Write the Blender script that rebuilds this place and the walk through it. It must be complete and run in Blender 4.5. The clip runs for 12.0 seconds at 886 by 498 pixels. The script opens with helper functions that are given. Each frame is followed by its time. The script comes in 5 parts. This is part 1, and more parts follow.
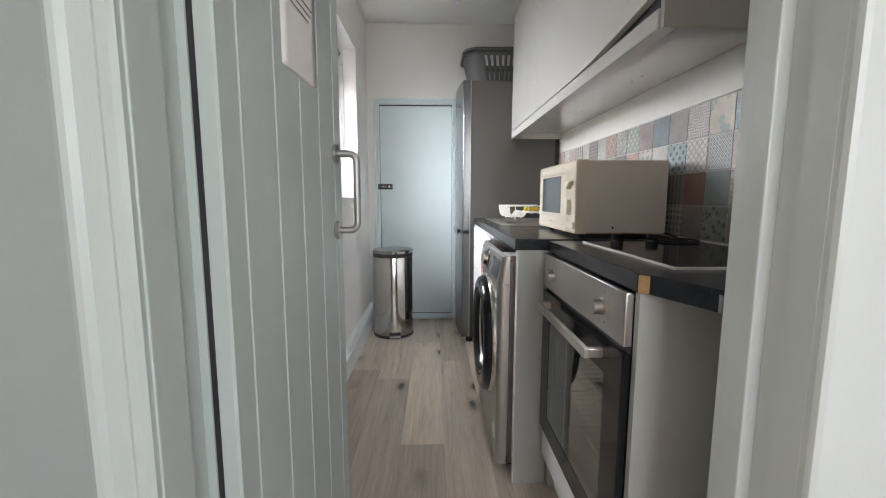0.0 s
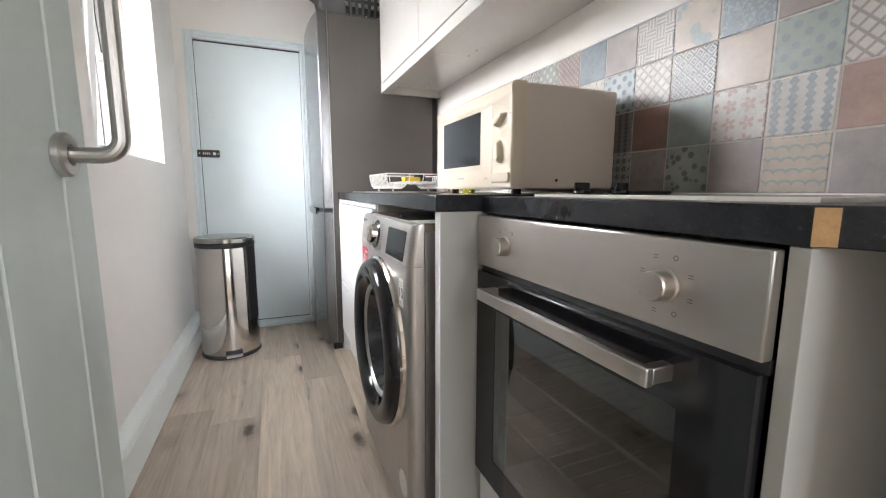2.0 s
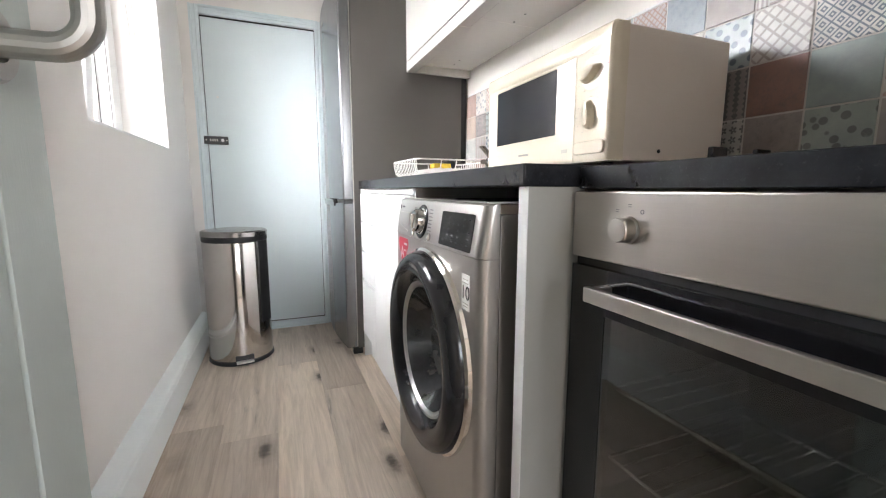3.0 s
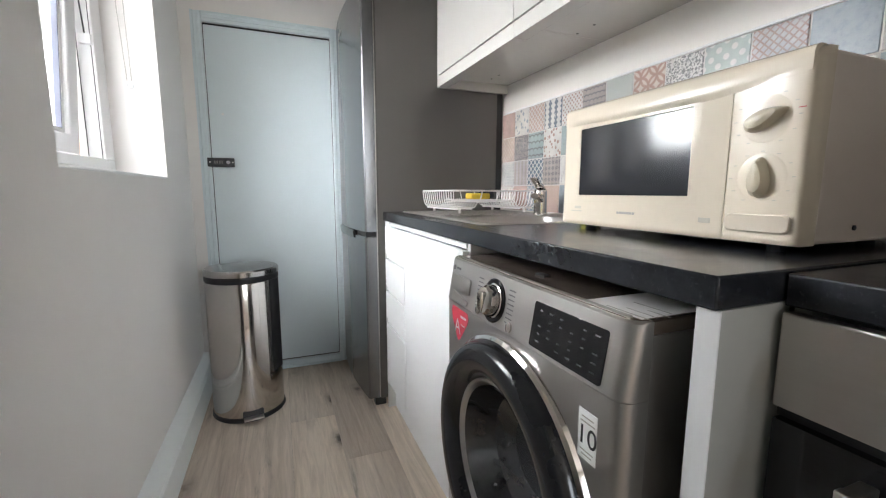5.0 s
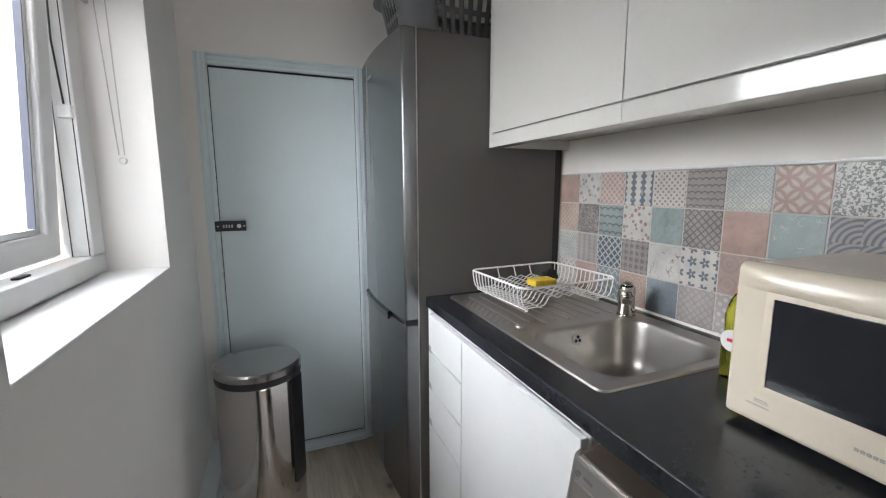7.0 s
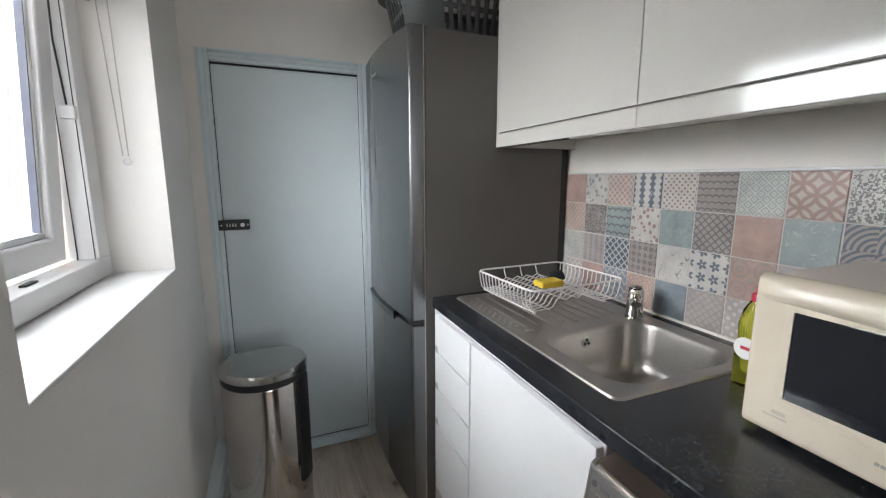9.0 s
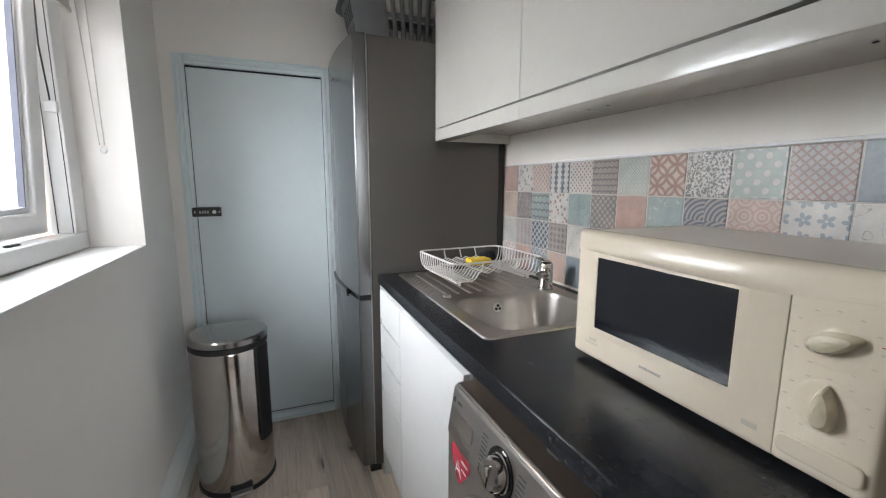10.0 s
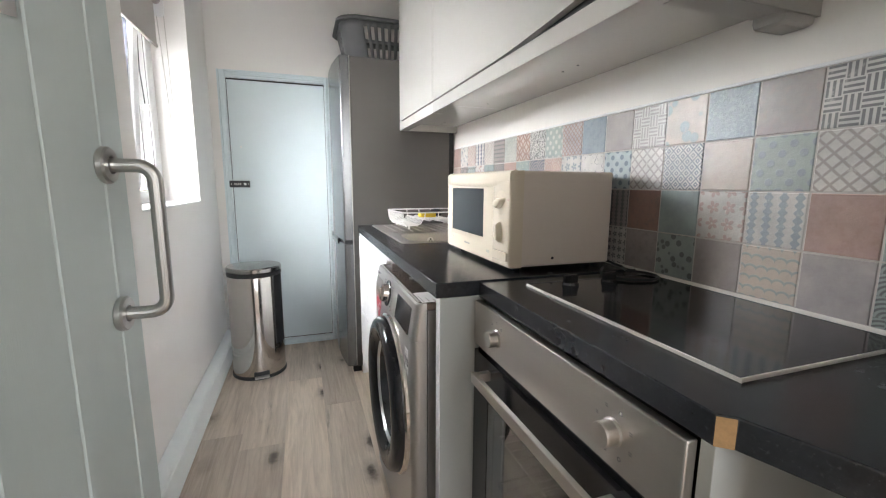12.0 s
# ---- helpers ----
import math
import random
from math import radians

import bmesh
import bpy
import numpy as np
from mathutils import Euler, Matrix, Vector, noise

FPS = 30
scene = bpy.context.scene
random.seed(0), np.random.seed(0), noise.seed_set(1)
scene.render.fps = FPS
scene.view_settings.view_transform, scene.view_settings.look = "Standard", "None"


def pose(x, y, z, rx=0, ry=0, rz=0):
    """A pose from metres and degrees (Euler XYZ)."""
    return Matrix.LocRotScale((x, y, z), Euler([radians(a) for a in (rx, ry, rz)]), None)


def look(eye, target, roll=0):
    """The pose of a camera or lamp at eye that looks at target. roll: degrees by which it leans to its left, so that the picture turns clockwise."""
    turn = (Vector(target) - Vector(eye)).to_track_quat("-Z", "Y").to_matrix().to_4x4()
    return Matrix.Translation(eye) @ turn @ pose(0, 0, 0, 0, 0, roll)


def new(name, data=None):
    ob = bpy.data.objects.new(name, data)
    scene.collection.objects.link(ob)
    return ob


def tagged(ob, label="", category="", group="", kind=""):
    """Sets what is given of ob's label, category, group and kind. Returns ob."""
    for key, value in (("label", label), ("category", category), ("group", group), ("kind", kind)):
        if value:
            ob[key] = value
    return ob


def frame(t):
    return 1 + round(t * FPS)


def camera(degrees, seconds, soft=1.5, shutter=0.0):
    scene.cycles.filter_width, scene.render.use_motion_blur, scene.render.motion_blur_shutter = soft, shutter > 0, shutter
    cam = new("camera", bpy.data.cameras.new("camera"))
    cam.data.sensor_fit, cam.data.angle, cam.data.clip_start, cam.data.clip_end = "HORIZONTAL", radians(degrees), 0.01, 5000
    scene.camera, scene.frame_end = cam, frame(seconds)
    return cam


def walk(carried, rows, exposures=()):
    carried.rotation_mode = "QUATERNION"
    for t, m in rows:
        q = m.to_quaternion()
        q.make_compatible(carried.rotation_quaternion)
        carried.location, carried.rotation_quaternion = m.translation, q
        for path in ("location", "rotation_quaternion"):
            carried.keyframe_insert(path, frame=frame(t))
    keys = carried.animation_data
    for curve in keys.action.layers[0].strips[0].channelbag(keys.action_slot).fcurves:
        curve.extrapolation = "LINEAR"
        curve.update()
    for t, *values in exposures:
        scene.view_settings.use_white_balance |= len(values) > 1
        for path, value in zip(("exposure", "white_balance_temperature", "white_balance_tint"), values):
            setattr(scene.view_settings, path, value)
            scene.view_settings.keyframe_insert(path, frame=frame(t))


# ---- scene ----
cam = camera(94.1, 12.0, soft=1.15)
PATH = [
    (0, (0.251, 0.213, 1.05), (0.296, 2.197, 0.805), 0.1),
    (0.5, (0.183, 0.395, 1.06), (0.746, 2.296, 0.803), 0.1),
    (1, (0.215, 0.496, 1.032), (0.93, 2.346, 0.771), 0.1),
    (1.5, (0.223, 0.61, 0.986), (0.964, 2.447, 0.716), 0.2),
    (2, (0.202, 0.769, 0.918), (0.951, 2.603, 0.639), 0.1),
    (2.5, (0.169, 0.91, 0.864), (0.907, 2.747, 0.581), 0.0),
    (4.5, (0.127, 1.258, 0.916), (0.859, 3.099, 0.642), 0.2),
    (5, (0.109, 1.331, 0.997), (0.837, 3.173, 0.723), 0.1),
    (5.5, (0.088, 1.403, 1.083), (0.821, 3.244, 0.809), 0.1),
    (6, (0.092, 1.464, 1.15), (0.817, 3.307, 0.872), 0.1),
    (6.5, (0.075, 1.567, 1.234), (0.803, 3.409, 0.954), 0.1),
    (7, (0.039, 1.717, 1.31), (0.773, 3.554, 1.014), -0.1),
    (7.2, (0.017, 1.758, 1.315), (0.759, 3.593, 1.03), 0.2),
    (9, (0.011, 1.741, 1.341), (0.755, 3.566, 1.006), 0.0),
    (9.5, (0.095, 1.67, 1.303), (0.834, 3.501, 0.984), 0.1),
    (10, (0.161, 1.468, 1.279), (0.896, 3.303, 0.969), 0.2),
    (10.5, (0.179, 1.267, 1.256), (0.915, 3.101, 0.946), 0.2),
    (11, (0.205, 1.127, 1.214), (0.924, 2.968, 0.909), 0.3),
    (11.5, (0.219, 0.909, 1.135), (0.903, 2.764, 0.831), 0.3),
    (12, (0.235, 0.69, 1.148), (0.868, 2.561, 0.839), 0.3),
]
# the picture darkens as the walker nears the window
EXPOSURES = [(0.0, 1.88, 6250, 10), (0.5, 2.12, 6280, 10), (1.0, 2.12, 6300, 11), (1.5, 2.25, 6380, 12), (2.5, 2.42, 6450, 12), (4.5, 2.0, 6380, 11), (5.5, 1.58, 6280, 10), (6.5, 1.28, 6250, 10), (7.2, 1.10, 6250, 10),
             (9.0, 1.08, 6300, 10), (10.0, 1.28, 6300, 10), (10.5, 1.52, 6330, 10), (11.0, 1.80, 6380, 10), (11.5, 2.0, 6380, 10), (12.0, 2.22, 6350, 10)]
walk(cam, [(t, look(eye, target, roll)) for t, eye, target, roll in PATH], EXPOSURES)

# ---- world, sun and exposure ----
world = bpy.data.worlds.new("world")
scene.world = world
world.use_nodes = True
wn = world.node_tree
sky = wn.nodes.new("ShaderNodeTexSky")
sky.sky_type = "NISHITA"
sky.sun_disc = False
sky.sun_elevation, sky.sun_rotation = radians(48), radians(110)
wn.links.new(sky.outputs[0], wn.nodes["Background"].inputs[0])
wn.nodes["Background"].inputs[1].default_value = 0.15

sun = new("sun", bpy.data.lights.new("sun", "SUN"))
sun.data.energy, sun.data.angle, sun.data.color = 1.5, radians(12), (1.0, 0.95, 0.88)
sun.matrix_world = look((6, -2.2, 7), (0, 0, 0))

# Skylight at the kitchen window, and an added fill lamp in the unseen hall
def sky_lamp(name, eye, target, w, h, energy, color):
    lamp = new(name, bpy.data.lights.new(name, "AREA"))
    lamp.data.shape, lamp.data.size, lamp.data.size_y = "RECTANGLE", w, h
    lamp.data.energy, lamp.data.color = energy, color
    lamp.matrix_world = look(eye, target)
    return lamp

sky_lamp("kitchen_window_light", (-1.40, 2.80, 2.48), (0.40, 2.68, 0.98), 4.4, 2.7, 268.0, (0.965, 0.985, 1.0))
sky_lamp("added_hall_light", (1.05, -2.12, 1.55), (0.10, 1.5, 1.2), 1.2, 1.2, 11.0, (1.0, 0.98, 0.955))

# ---- mesh helpers ----
WHERE = {}


def finish(name, bm, material, smooth=20.0):
    bmesh.ops.recalc_face_normals(bm, faces=bm.faces)
    data = bpy.data.meshes.new(name)
    bm.to_mesh(data)
    bm.free()
    if material is not None:
        data.materials.append(material)
    if smooth:
        data.polygons.foreach_set("use_smooth", [True] * len(data.polygons))
        data.set_sharp_from_angle(angle=radians(smooth))
    return data


def thing(name, base, label, category, group="", kind=""):
    """An empty at the base of a thing that takes parts."""
    ob = new(name)
    ob.empty_display_size = 0.05
    ob.location = base
    WHERE[ob] = Vector(base)
    return tagged(ob, label, category, group, kind)


def part(name, bm, material, parent, label="", smooth=20.0):
    """One mesh under a thing or a part; the bmesh is given in world metres."""
    bmesh.ops.translate(bm, verts=bm.verts, vec=-WHERE[parent])
    ob = new(name, finish(name, bm, material, smooth))
    ob.parent = parent
    WHERE[ob] = WHERE[parent]
    return tagged(ob, label)


def solid(name, bm, material, label="", category="", group="", kind="", smooth=20.0):
    """A top-level thing of one mesh."""
    ob = new(name, finish(name, bm, material, smooth))
    WHERE[ob] = Vector((0, 0, 0))
    return tagged(ob, label, category, group, kind)


def box(x0, x1, y0, y1, z0, z1, bev=0.0, seg=2, into=None):
    bm = bmesh.new()
    m = Matrix.Translation(((x0 + x1) / 2, (y0 + y1) / 2, (z0 + z1) / 2)) @ Matrix.Diagonal((abs(x1 - x0), abs(y1 - y0), abs(z1 - z0), 1))
    bmesh.ops.create_cube(bm, size=1.0, matrix=m)
    if bev:
        bmesh.ops.bevel(bm, geom=list(bm.edges), offset=bev, segments=seg, profile=0.5, affect="EDGES", clamp_overlap=True)
    if into is None:
        return bm
    return merge(into, bm)


def merge(into, bm):
    data = bpy.data.meshes.new("temporary")
    bm.to_mesh(data)
    bm.free()
    into.from_mesh(data)
    bpy.data.meshes.remove(data)
    return into


def loft(loops, cap_first=True, cap_last=True, ring=True, bm=None):
    """Faces between loops of points of one length."""
    bm = bm or bmesh.new()
    made = [[bm.verts.new(p) for p in loop] for loop in loops]
    n = len(loops[0])
    for a, b in zip(made, made[1:]):
        for i in range(n if ring else n - 1):
            j = (i + 1) % n
            bm.faces.new((a[i], a[j], b[j], b[i]))
    if cap_first:
        bm.faces.new(made[0][::-1])
    if cap_last:
        bm.faces.new(made[-1])
    return bm


def rounded(cx, cy, w, h, r, n=6):
    """A rounded rectangle as points in a plane."""
    pts = []
    for sx, sy, a0 in ((1, 1, 0), (-1, 1, 90), (-1, -1, 180), (1, -1, 270)):
        for i in range(n + 1):
            a = radians(a0 + 90 * i / n)
            pts.append((cx + sx * (w / 2 - r) + r * math.cos(a), cy + sy * (h / 2 - r) + r * math.sin(a)))
    return pts


def at_z(pts, z):
    return [(x, y, z) for x, y in pts]


def at_x(pts, x):
    return [(x, a, b) for a, b in pts]


def turned(profile, centre, axis=(0, 0, 1), seg=32, bm=None, caps=True):
    """A lathe: profile of (radius, distance along the axis)."""
    q = Vector(axis).normalized().to_track_quat("Z", "Y").to_matrix()
    loops = []
    for r, d in profile:
        loops.append([Vector(centre) + q @ Vector((r * math.cos(2 * math.pi * i / seg), r * math.sin(2 * math.pi * i / seg), d)) for i in range(seg)])
    return loft(loops, caps, caps, True, bm)


def tube(pts, r, seg=8, bm=None, closed=False):
    """A round bar along points."""
    pts = [Vector(p) for p in pts]
    n = len(pts)
    loops, side = [], None
    for i, p in enumerate(pts):
        if closed:
            d = pts[(i + 1) % n] - pts[i - 1]
        else:
            d = pts[min(i + 1, n - 1)] - pts[max(i - 1, 0)]
        d.normalize()
        if side is None:
            side = d.orthogonal().normalized()
        side = (side - d * side.dot(d)).normalized()
        up = d.cross(side)
        loops.append([p + r * (math.cos(a) * side + math.sin(a) * up) for a in (2 * math.pi * k / seg for k in range(seg))])
    if closed:
        loops.append(loops[0])
    bm = loft(loops, not closed, not closed, True, bm)
    if closed:
        bmesh.ops.remove_doubles(bm, verts=bm.verts, dist=1e-5)
    return bm


def arc(centre, u, v, r, a0, a1, n=6):
    """Points of an arc in the plane of u and v."""
    c, u, v = Vector(centre), Vector(u), Vector(v)
    return [c + r * (math.cos(radians(a0 + (a1 - a0) * i / n)) * u + math.sin(radians(a0 + (a1 - a0) * i / n)) * v) for i in range(n + 1)]


def plate(us, vs, w0, w1, holes, axis):
    """A slab on a grid of cuts with some cells left out; axis is the way of its thickness."""
    def put(u, v, w):
        return {"x": (w, u, v), "y": (u, w, v), "z": (u, v, w)}[axis]
    bm = bmesh.new()
    grid = {}
    for i, u in enumerate(us):
        for j, v in enumerate(vs):
            grid[i, j, 0] = bm.verts.new(put(u, v, w0))
            grid[i, j, 1] = bm.verts.new(put(u, v, w1))
    cells = {(i, j) for i in range(len(us) - 1) for j in range(len(vs) - 1)} - set(holes)
    for i, j in cells:
        for k in (0, 1):
            bm.faces.new((grid[i, j, k], grid[i + 1, j, k], grid[i + 1, j + 1, k], grid[i, j + 1, k]))
        for di, dj, a, b in ((-1, 0, (0, 0), (0, 1)), (1, 0, (1, 0), (1, 1)), (0, -1, (0, 0), (1, 0)), (0, 1, (0, 1), (1, 1))):
            if (i + di, j + dj) not in cells:
                p, q = (i + a[0], j + a[1]), (i + b[0], j + b[1])
                bm.faces.new((grid[(*p, 0)], grid[(*q, 0)], grid[(*q, 1)], grid[(*p, 1)]))
    loose = [v for v in bm.verts if not v.link_faces]
    bmesh.ops.delete(bm, geom=loose, context="VERTS")
    return bm


def prism(pts, z0, z1):
    return loft([at_z(pts, z0), at_z(pts, z1)])


def profile_bar(pts, a, b, up=(0, 0, 1), out=(1, 0, 0)):
    """A moulding: the profile's points (out, up) run from a to b."""
    a, b, up, out = Vector(a), Vector(b), Vector(up), Vector(out)
    return loft([[p + out * o + up * u for o, u in pts] for p in (a, b)])


def written(text, size, m, material, parent, name="lettering"):
    """Readable lettering as a flat mesh, in the built-in font."""
    curve = bpy.data.curves.new(name, "FONT")
    curve.body, curve.size, curve.extrude = text, size, 0.0002
    curve.align_x, curve.align_y = "CENTER", "CENTER"
    shown = bpy.data.objects.new(name, curve)
    data = bpy.data.meshes.new_from_object(shown)
    data.transform(Matrix.Translation(-WHERE[parent]) @ m)
    data.materials.clear()
    data.materials.append(material)
    bpy.data.objects.remove(shown)
    bpy.data.curves.remove(curve)
    ob = new(name, data)
    ob.parent = parent
    WHERE[ob] = WHERE[parent]
    return ob


# ---- materials ----
def nodes_of(name):
    m = bpy.data.materials.new(name)
    m.use_nodes = True
    return m, m.node_tree, m.node_tree.nodes["Principled BSDF"]


def rgb(c):
    return (*c, 1.0)


def noise_at(t, vec, scale, detail=4.0, rough=0.55, distort=0.0):
    n = t.nodes.new("ShaderNodeTexNoise")
    n.inputs["Scale"].default_value, n.inputs["Detail"].default_value = scale, detail
    n.inputs["Roughness"].default_value, n.inputs["Distortion"].default_value = rough, distort
    if vec is not None:
        t.links.new(vec, n.inputs["Vector"])
    return n.outputs["Fac"]


def ramp(t, fac, stops):
    n = t.nodes.new("ShaderNodeValToRGB")
    t.links.new(fac, n.inputs[0])
    e = n.color_ramp.elements
    while len(e) < len(stops):
        e.new(0.5)
    for el, (pos, col) in zip(e, stops):
        el.position, el.color = pos, rgb(col) if len(col) == 3 else col
    return n.outputs[0]


def mix(t, fac, a, b, mode="MIX"):
    n = t.nodes.new("ShaderNodeMix")
    n.data_type, n.blend_type = "RGBA", mode
    for slot, value in ((0, fac), (6, a), (7, b)):
        if isinstance(value, (int, float)):
            n.inputs[slot].default_value = value
        elif isinstance(value, tuple):
            n.inputs[slot].default_value = rgb(value)
        else:
            t.links.new(value, n.inputs[slot])
    return n.outputs[2]


def calc(t, op, a, b=None, c=None):
    n = t.nodes.new("ShaderNodeMath")
    n.operation = op
    for i, value in enumerate((a, b, c)):
        if value is None:
            continue
        if isinstance(value, (int, float)):
            n.inputs[i].default_value = value
        else:
            t.links.new(value, n.inputs[i])
    return n.outputs[0]


def bumped(t, bsdf, height, strength, dist=0.001):
    n = t.nodes.new("ShaderNodeBump")
    n.inputs["Strength"].default_value, n.inputs["Distance"].default_value = strength, dist
    t.links.new(height, n.inputs["Height"])
    t.links.new(n.outputs[0], bsdf.inputs["Normal"])


def spot(t, stretch=(1, 1, 1), shift=False):
    """Object coordinates in metres, stretched; shift moves each object's grain by its own amount."""
    c = t.nodes.new("ShaderNodeTexCoord").outputs["Object"]
    mp = t.nodes.new("ShaderNodeMapping")
    mp.inputs["Scale"].default_value = stretch
    t.links.new(c, mp.inputs["Vector"])
    if shift:
        info = t.nodes.new("ShaderNodeObjectInfo")
        co = t.nodes.new("ShaderNodeCombineXYZ")
        for i, k in enumerate((37.0, 53.0, 11.0)):
            t.links.new(calc(t, "MULTIPLY", info.outputs["Random"], k), co.inputs[i])
        t.links.new(co.outputs[0], mp.inputs["Location"])
    return mp.outputs[0]


def surface(name, col, rough=0.5, metal=0.0, var=0.08, scale=4.0, grain=150.0, bump=0.15, rough_var=0.1, coat=0.0, stretch=(1, 1, 1), depth=0.0006):
    m, t, b = nodes_of(name)
    v = spot(t, stretch)
    wide = noise_at(t, v, scale, 5.0, 0.6)
    fine = noise_at(t, v, grain, 3.0, 0.6)
    lo, hi = tuple(c * (1 - var) for c in col), tuple(min(1, c * (1 + var)) for c in col)
    c = ramp(t, wide, [(0.3, lo), (0.7, hi)])
    c = mix(t, 0.25, c, ramp(t, fine, [(0.3, lo), (0.7, hi)]))
    t.links.new(c, b.inputs["Base Color"])
    r = calc(t, "MULTIPLY_ADD", wide, rough_var * 2, rough - rough_var)
    t.links.new(r, b.inputs["Roughness"])
    b.inputs["Metallic"].default_value = metal
    b.inputs["Coat Weight"].default_value = coat
    b.inputs["Coat Roughness"].default_value = 0.12
    if bump:
        bumped(t, b, fine, bump, depth)
    return m


WALL = surface("wall_paint", (0.83, 0.80, 0.77), 0.75, var=0.03, scale=1.6, grain=260, bump=0.25, depth=0.0005)
CEIL = surface("ceiling_paint", (0.84, 0.82, 0.79), 0.85, var=0.03, scale=1.2, grain=200, bump=0.25)
WHITE_WALL = surface("white_wall_paint", (0.83, 0.795, 0.745), 0.6, var=0.03, scale=2, grain=240, bump=0.2)
SAGE = surface("pale_sage_gloss_paint", (0.485, 0.535, 0.515), 0.38, var=0.04, scale=2.5, grain=90, bump=0.3, stretch=(6, 6, 0.6), depth=0.0008)
# Paler than SAGE, to brighten the doorway's right side and head.
LINING = surface("lightened_lining_gloss", (0.62, 0.65, 0.63), 0.4, var=0.03, scale=2.5, grain=90, bump=0.25, stretch=(6, 6, 0.6))
# Sage darkened here to offset the strong lamp light on the hall panel.
PANEL_SAGE = surface("darkened_sage_panel", (0.29, 0.318, 0.306), 0.5, var=0.05, scale=2.0, grain=90, bump=0.25)
BLUE = surface("pale_blue_eggshell_paint", (0.69, 0.765, 0.785), 0.72, var=0.04, scale=2.2, grain=110, bump=0.25)
BLUE.node_tree.nodes["Principled BSDF"].inputs["Specular IOR Level"].default_value = 0.25
# Door blue made paler; the light that the skirting catches is in it.
SKIRT_PAINT = surface("lightened_blue_skirting", (0.83, 0.865, 0.855), 0.4, var=0.03, scale=2.2, grain=110, bump=0.2)
WHITE_UPVC = surface("white_plastic_frame", (0.77, 0.765, 0.76), 0.3, var=0.012, grain=80, bump=0.05)
RUBBER = surface("black_rubber", (0.02, 0.02, 0.024), 0.6, var=0.2, grain=90)
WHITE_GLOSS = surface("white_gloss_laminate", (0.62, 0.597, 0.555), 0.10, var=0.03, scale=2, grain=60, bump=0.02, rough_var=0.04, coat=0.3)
WHITE_DOOR = surface("white_matt_laminate", (0.84, 0.84, 0.84), 0.35, var=0.03, scale=2, grain=80, bump=0.05)
CARCASS = surface("grey_cream_carcass_board", (0.44, 0.445, 0.42), 0.45, var=0.05, scale=3, grain=120, bump=0.08)
DARK_VOID = surface("dark_unfinished_board", (0.06, 0.055, 0.05), 0.8, var=0.2)
STEEL = surface("brushed_stainless_steel", (0.53, 0.50, 0.47), 0.30, 1.0, var=0.06, scale=6, grain=260, bump=0.12, stretch=(1, 0.03, 1), depth=0.0003)
STEEL_V = surface("upright_brushed_steel", (0.50, 0.50, 0.50), 0.3, 1.0, var=0.06, scale=6, grain=260, bump=0.1, stretch=(1, 1, 0.03), depth=0.0003)
CHROME = surface("polished_steel", (0.68, 0.65, 0.62), 0.07, 1.0, var=0.04, scale=3, grain=30, bump=0.02, rough_var=0.03)
SATIN = surface("satin_steel_handle", (0.50, 0.49, 0.47), 0.36, 1.0, var=0.05, grain=300, bump=0.1)
FRIDGE_SIDE = surface("grey_painted_steel_panel", (0.125, 0.115, 0.106), 0.42, 0.35, var=0.05, scale=2, grain=240, bump=0.1)
FRIDGE_DOOR = surface("silver_fridge_door", (0.26, 0.265, 0.275), 0.27, 0.95, var=0.04, scale=1.5, grain=220, bump=0.06, stretch=(1, 1, 0.05))
WM_STEEL = surface("dark_stainless_front", (0.45, 0.43, 0.41), 0.32, 0.9, var=0.05, scale=3, grain=260, bump=0.06, stretch=(1, 0.05, 1), depth=0.0003)
WM_TOP = surface("brown_grey_steel_lid", (0.25, 0.195, 0.16), 0.25, 0.6, var=0.08, scale=3)
BLACK_GLOSS = surface("black_gloss_plastic", (0.010, 0.010, 0.012), 0.1, var=0.2, scale=5, grain=60, bump=0.02, rough_var=0.04)
BLACK = surface("black_plastic", (0.02, 0.02, 0.022), 0.4, var=0.2, grain=120)
CREAM = surface("cream_plastic", (0.78, 0.685, 0.55), 0.20, var=0.03, scale=3, grain=90, bump=0.05, coat=0.08)
CREAM_SIDE = surface("cream_painted_steel", (0.77, 0.68, 0.605), 0.4, var=0.03, scale=2, grain=160, bump=0.1)
CREAM_DARK = surface("worn_cream_knob", (0.68, 0.60, 0.455), 0.3, var=0.06, scale=18)
GREY_PLASTIC = surface("grey_plastic_basket", (0.115, 0.115, 0.118), 0.5, var=0.06, grain=100)
WHITE_WIRE = surface("white_coated_wire", (0.85, 0.82, 0.80), 0.35, var=0.03)
PAPER = surface("white_paper", (0.84, 0.81, 0.79), 0.8, var=0.03, scale=8)
PRINT = surface("grey_print", (0.16, 0.15, 0.16), 0.8, var=0.1)
FAINT = surface("faint_grey_print", (0.42, 0.39, 0.35), 0.6, var=0.1)
SPACER = surface("blue_grey_glazing_spacer", (0.09, 0.095, 0.13), 0.4, var=0.08)
WM_SIDE = surface("grey_steel_casing", (0.34, 0.325, 0.31), 0.42, 0.6, var=0.05, scale=2, grain=240, bump=0.08)
SINK_STEEL = surface("worn_sink_steel", (0.49, 0.465, 0.44), 0.32, 1.0, var=0.05, scale=10, grain=240, bump=0.12, rough_var=0.04, depth=0.0003)
BIN_STEEL = surface("polished_bin_steel", (0.54, 0.515, 0.49), 0.10, 1.0, var=0.05, scale=4, grain=40, bump=0.02, rough_var=0.05)
BIN_LID = surface("satin_bin_lid", (0.40, 0.39, 0.38), 0.2, 1.0, var=0.06, scale=8, grain=200, bump=0.05)
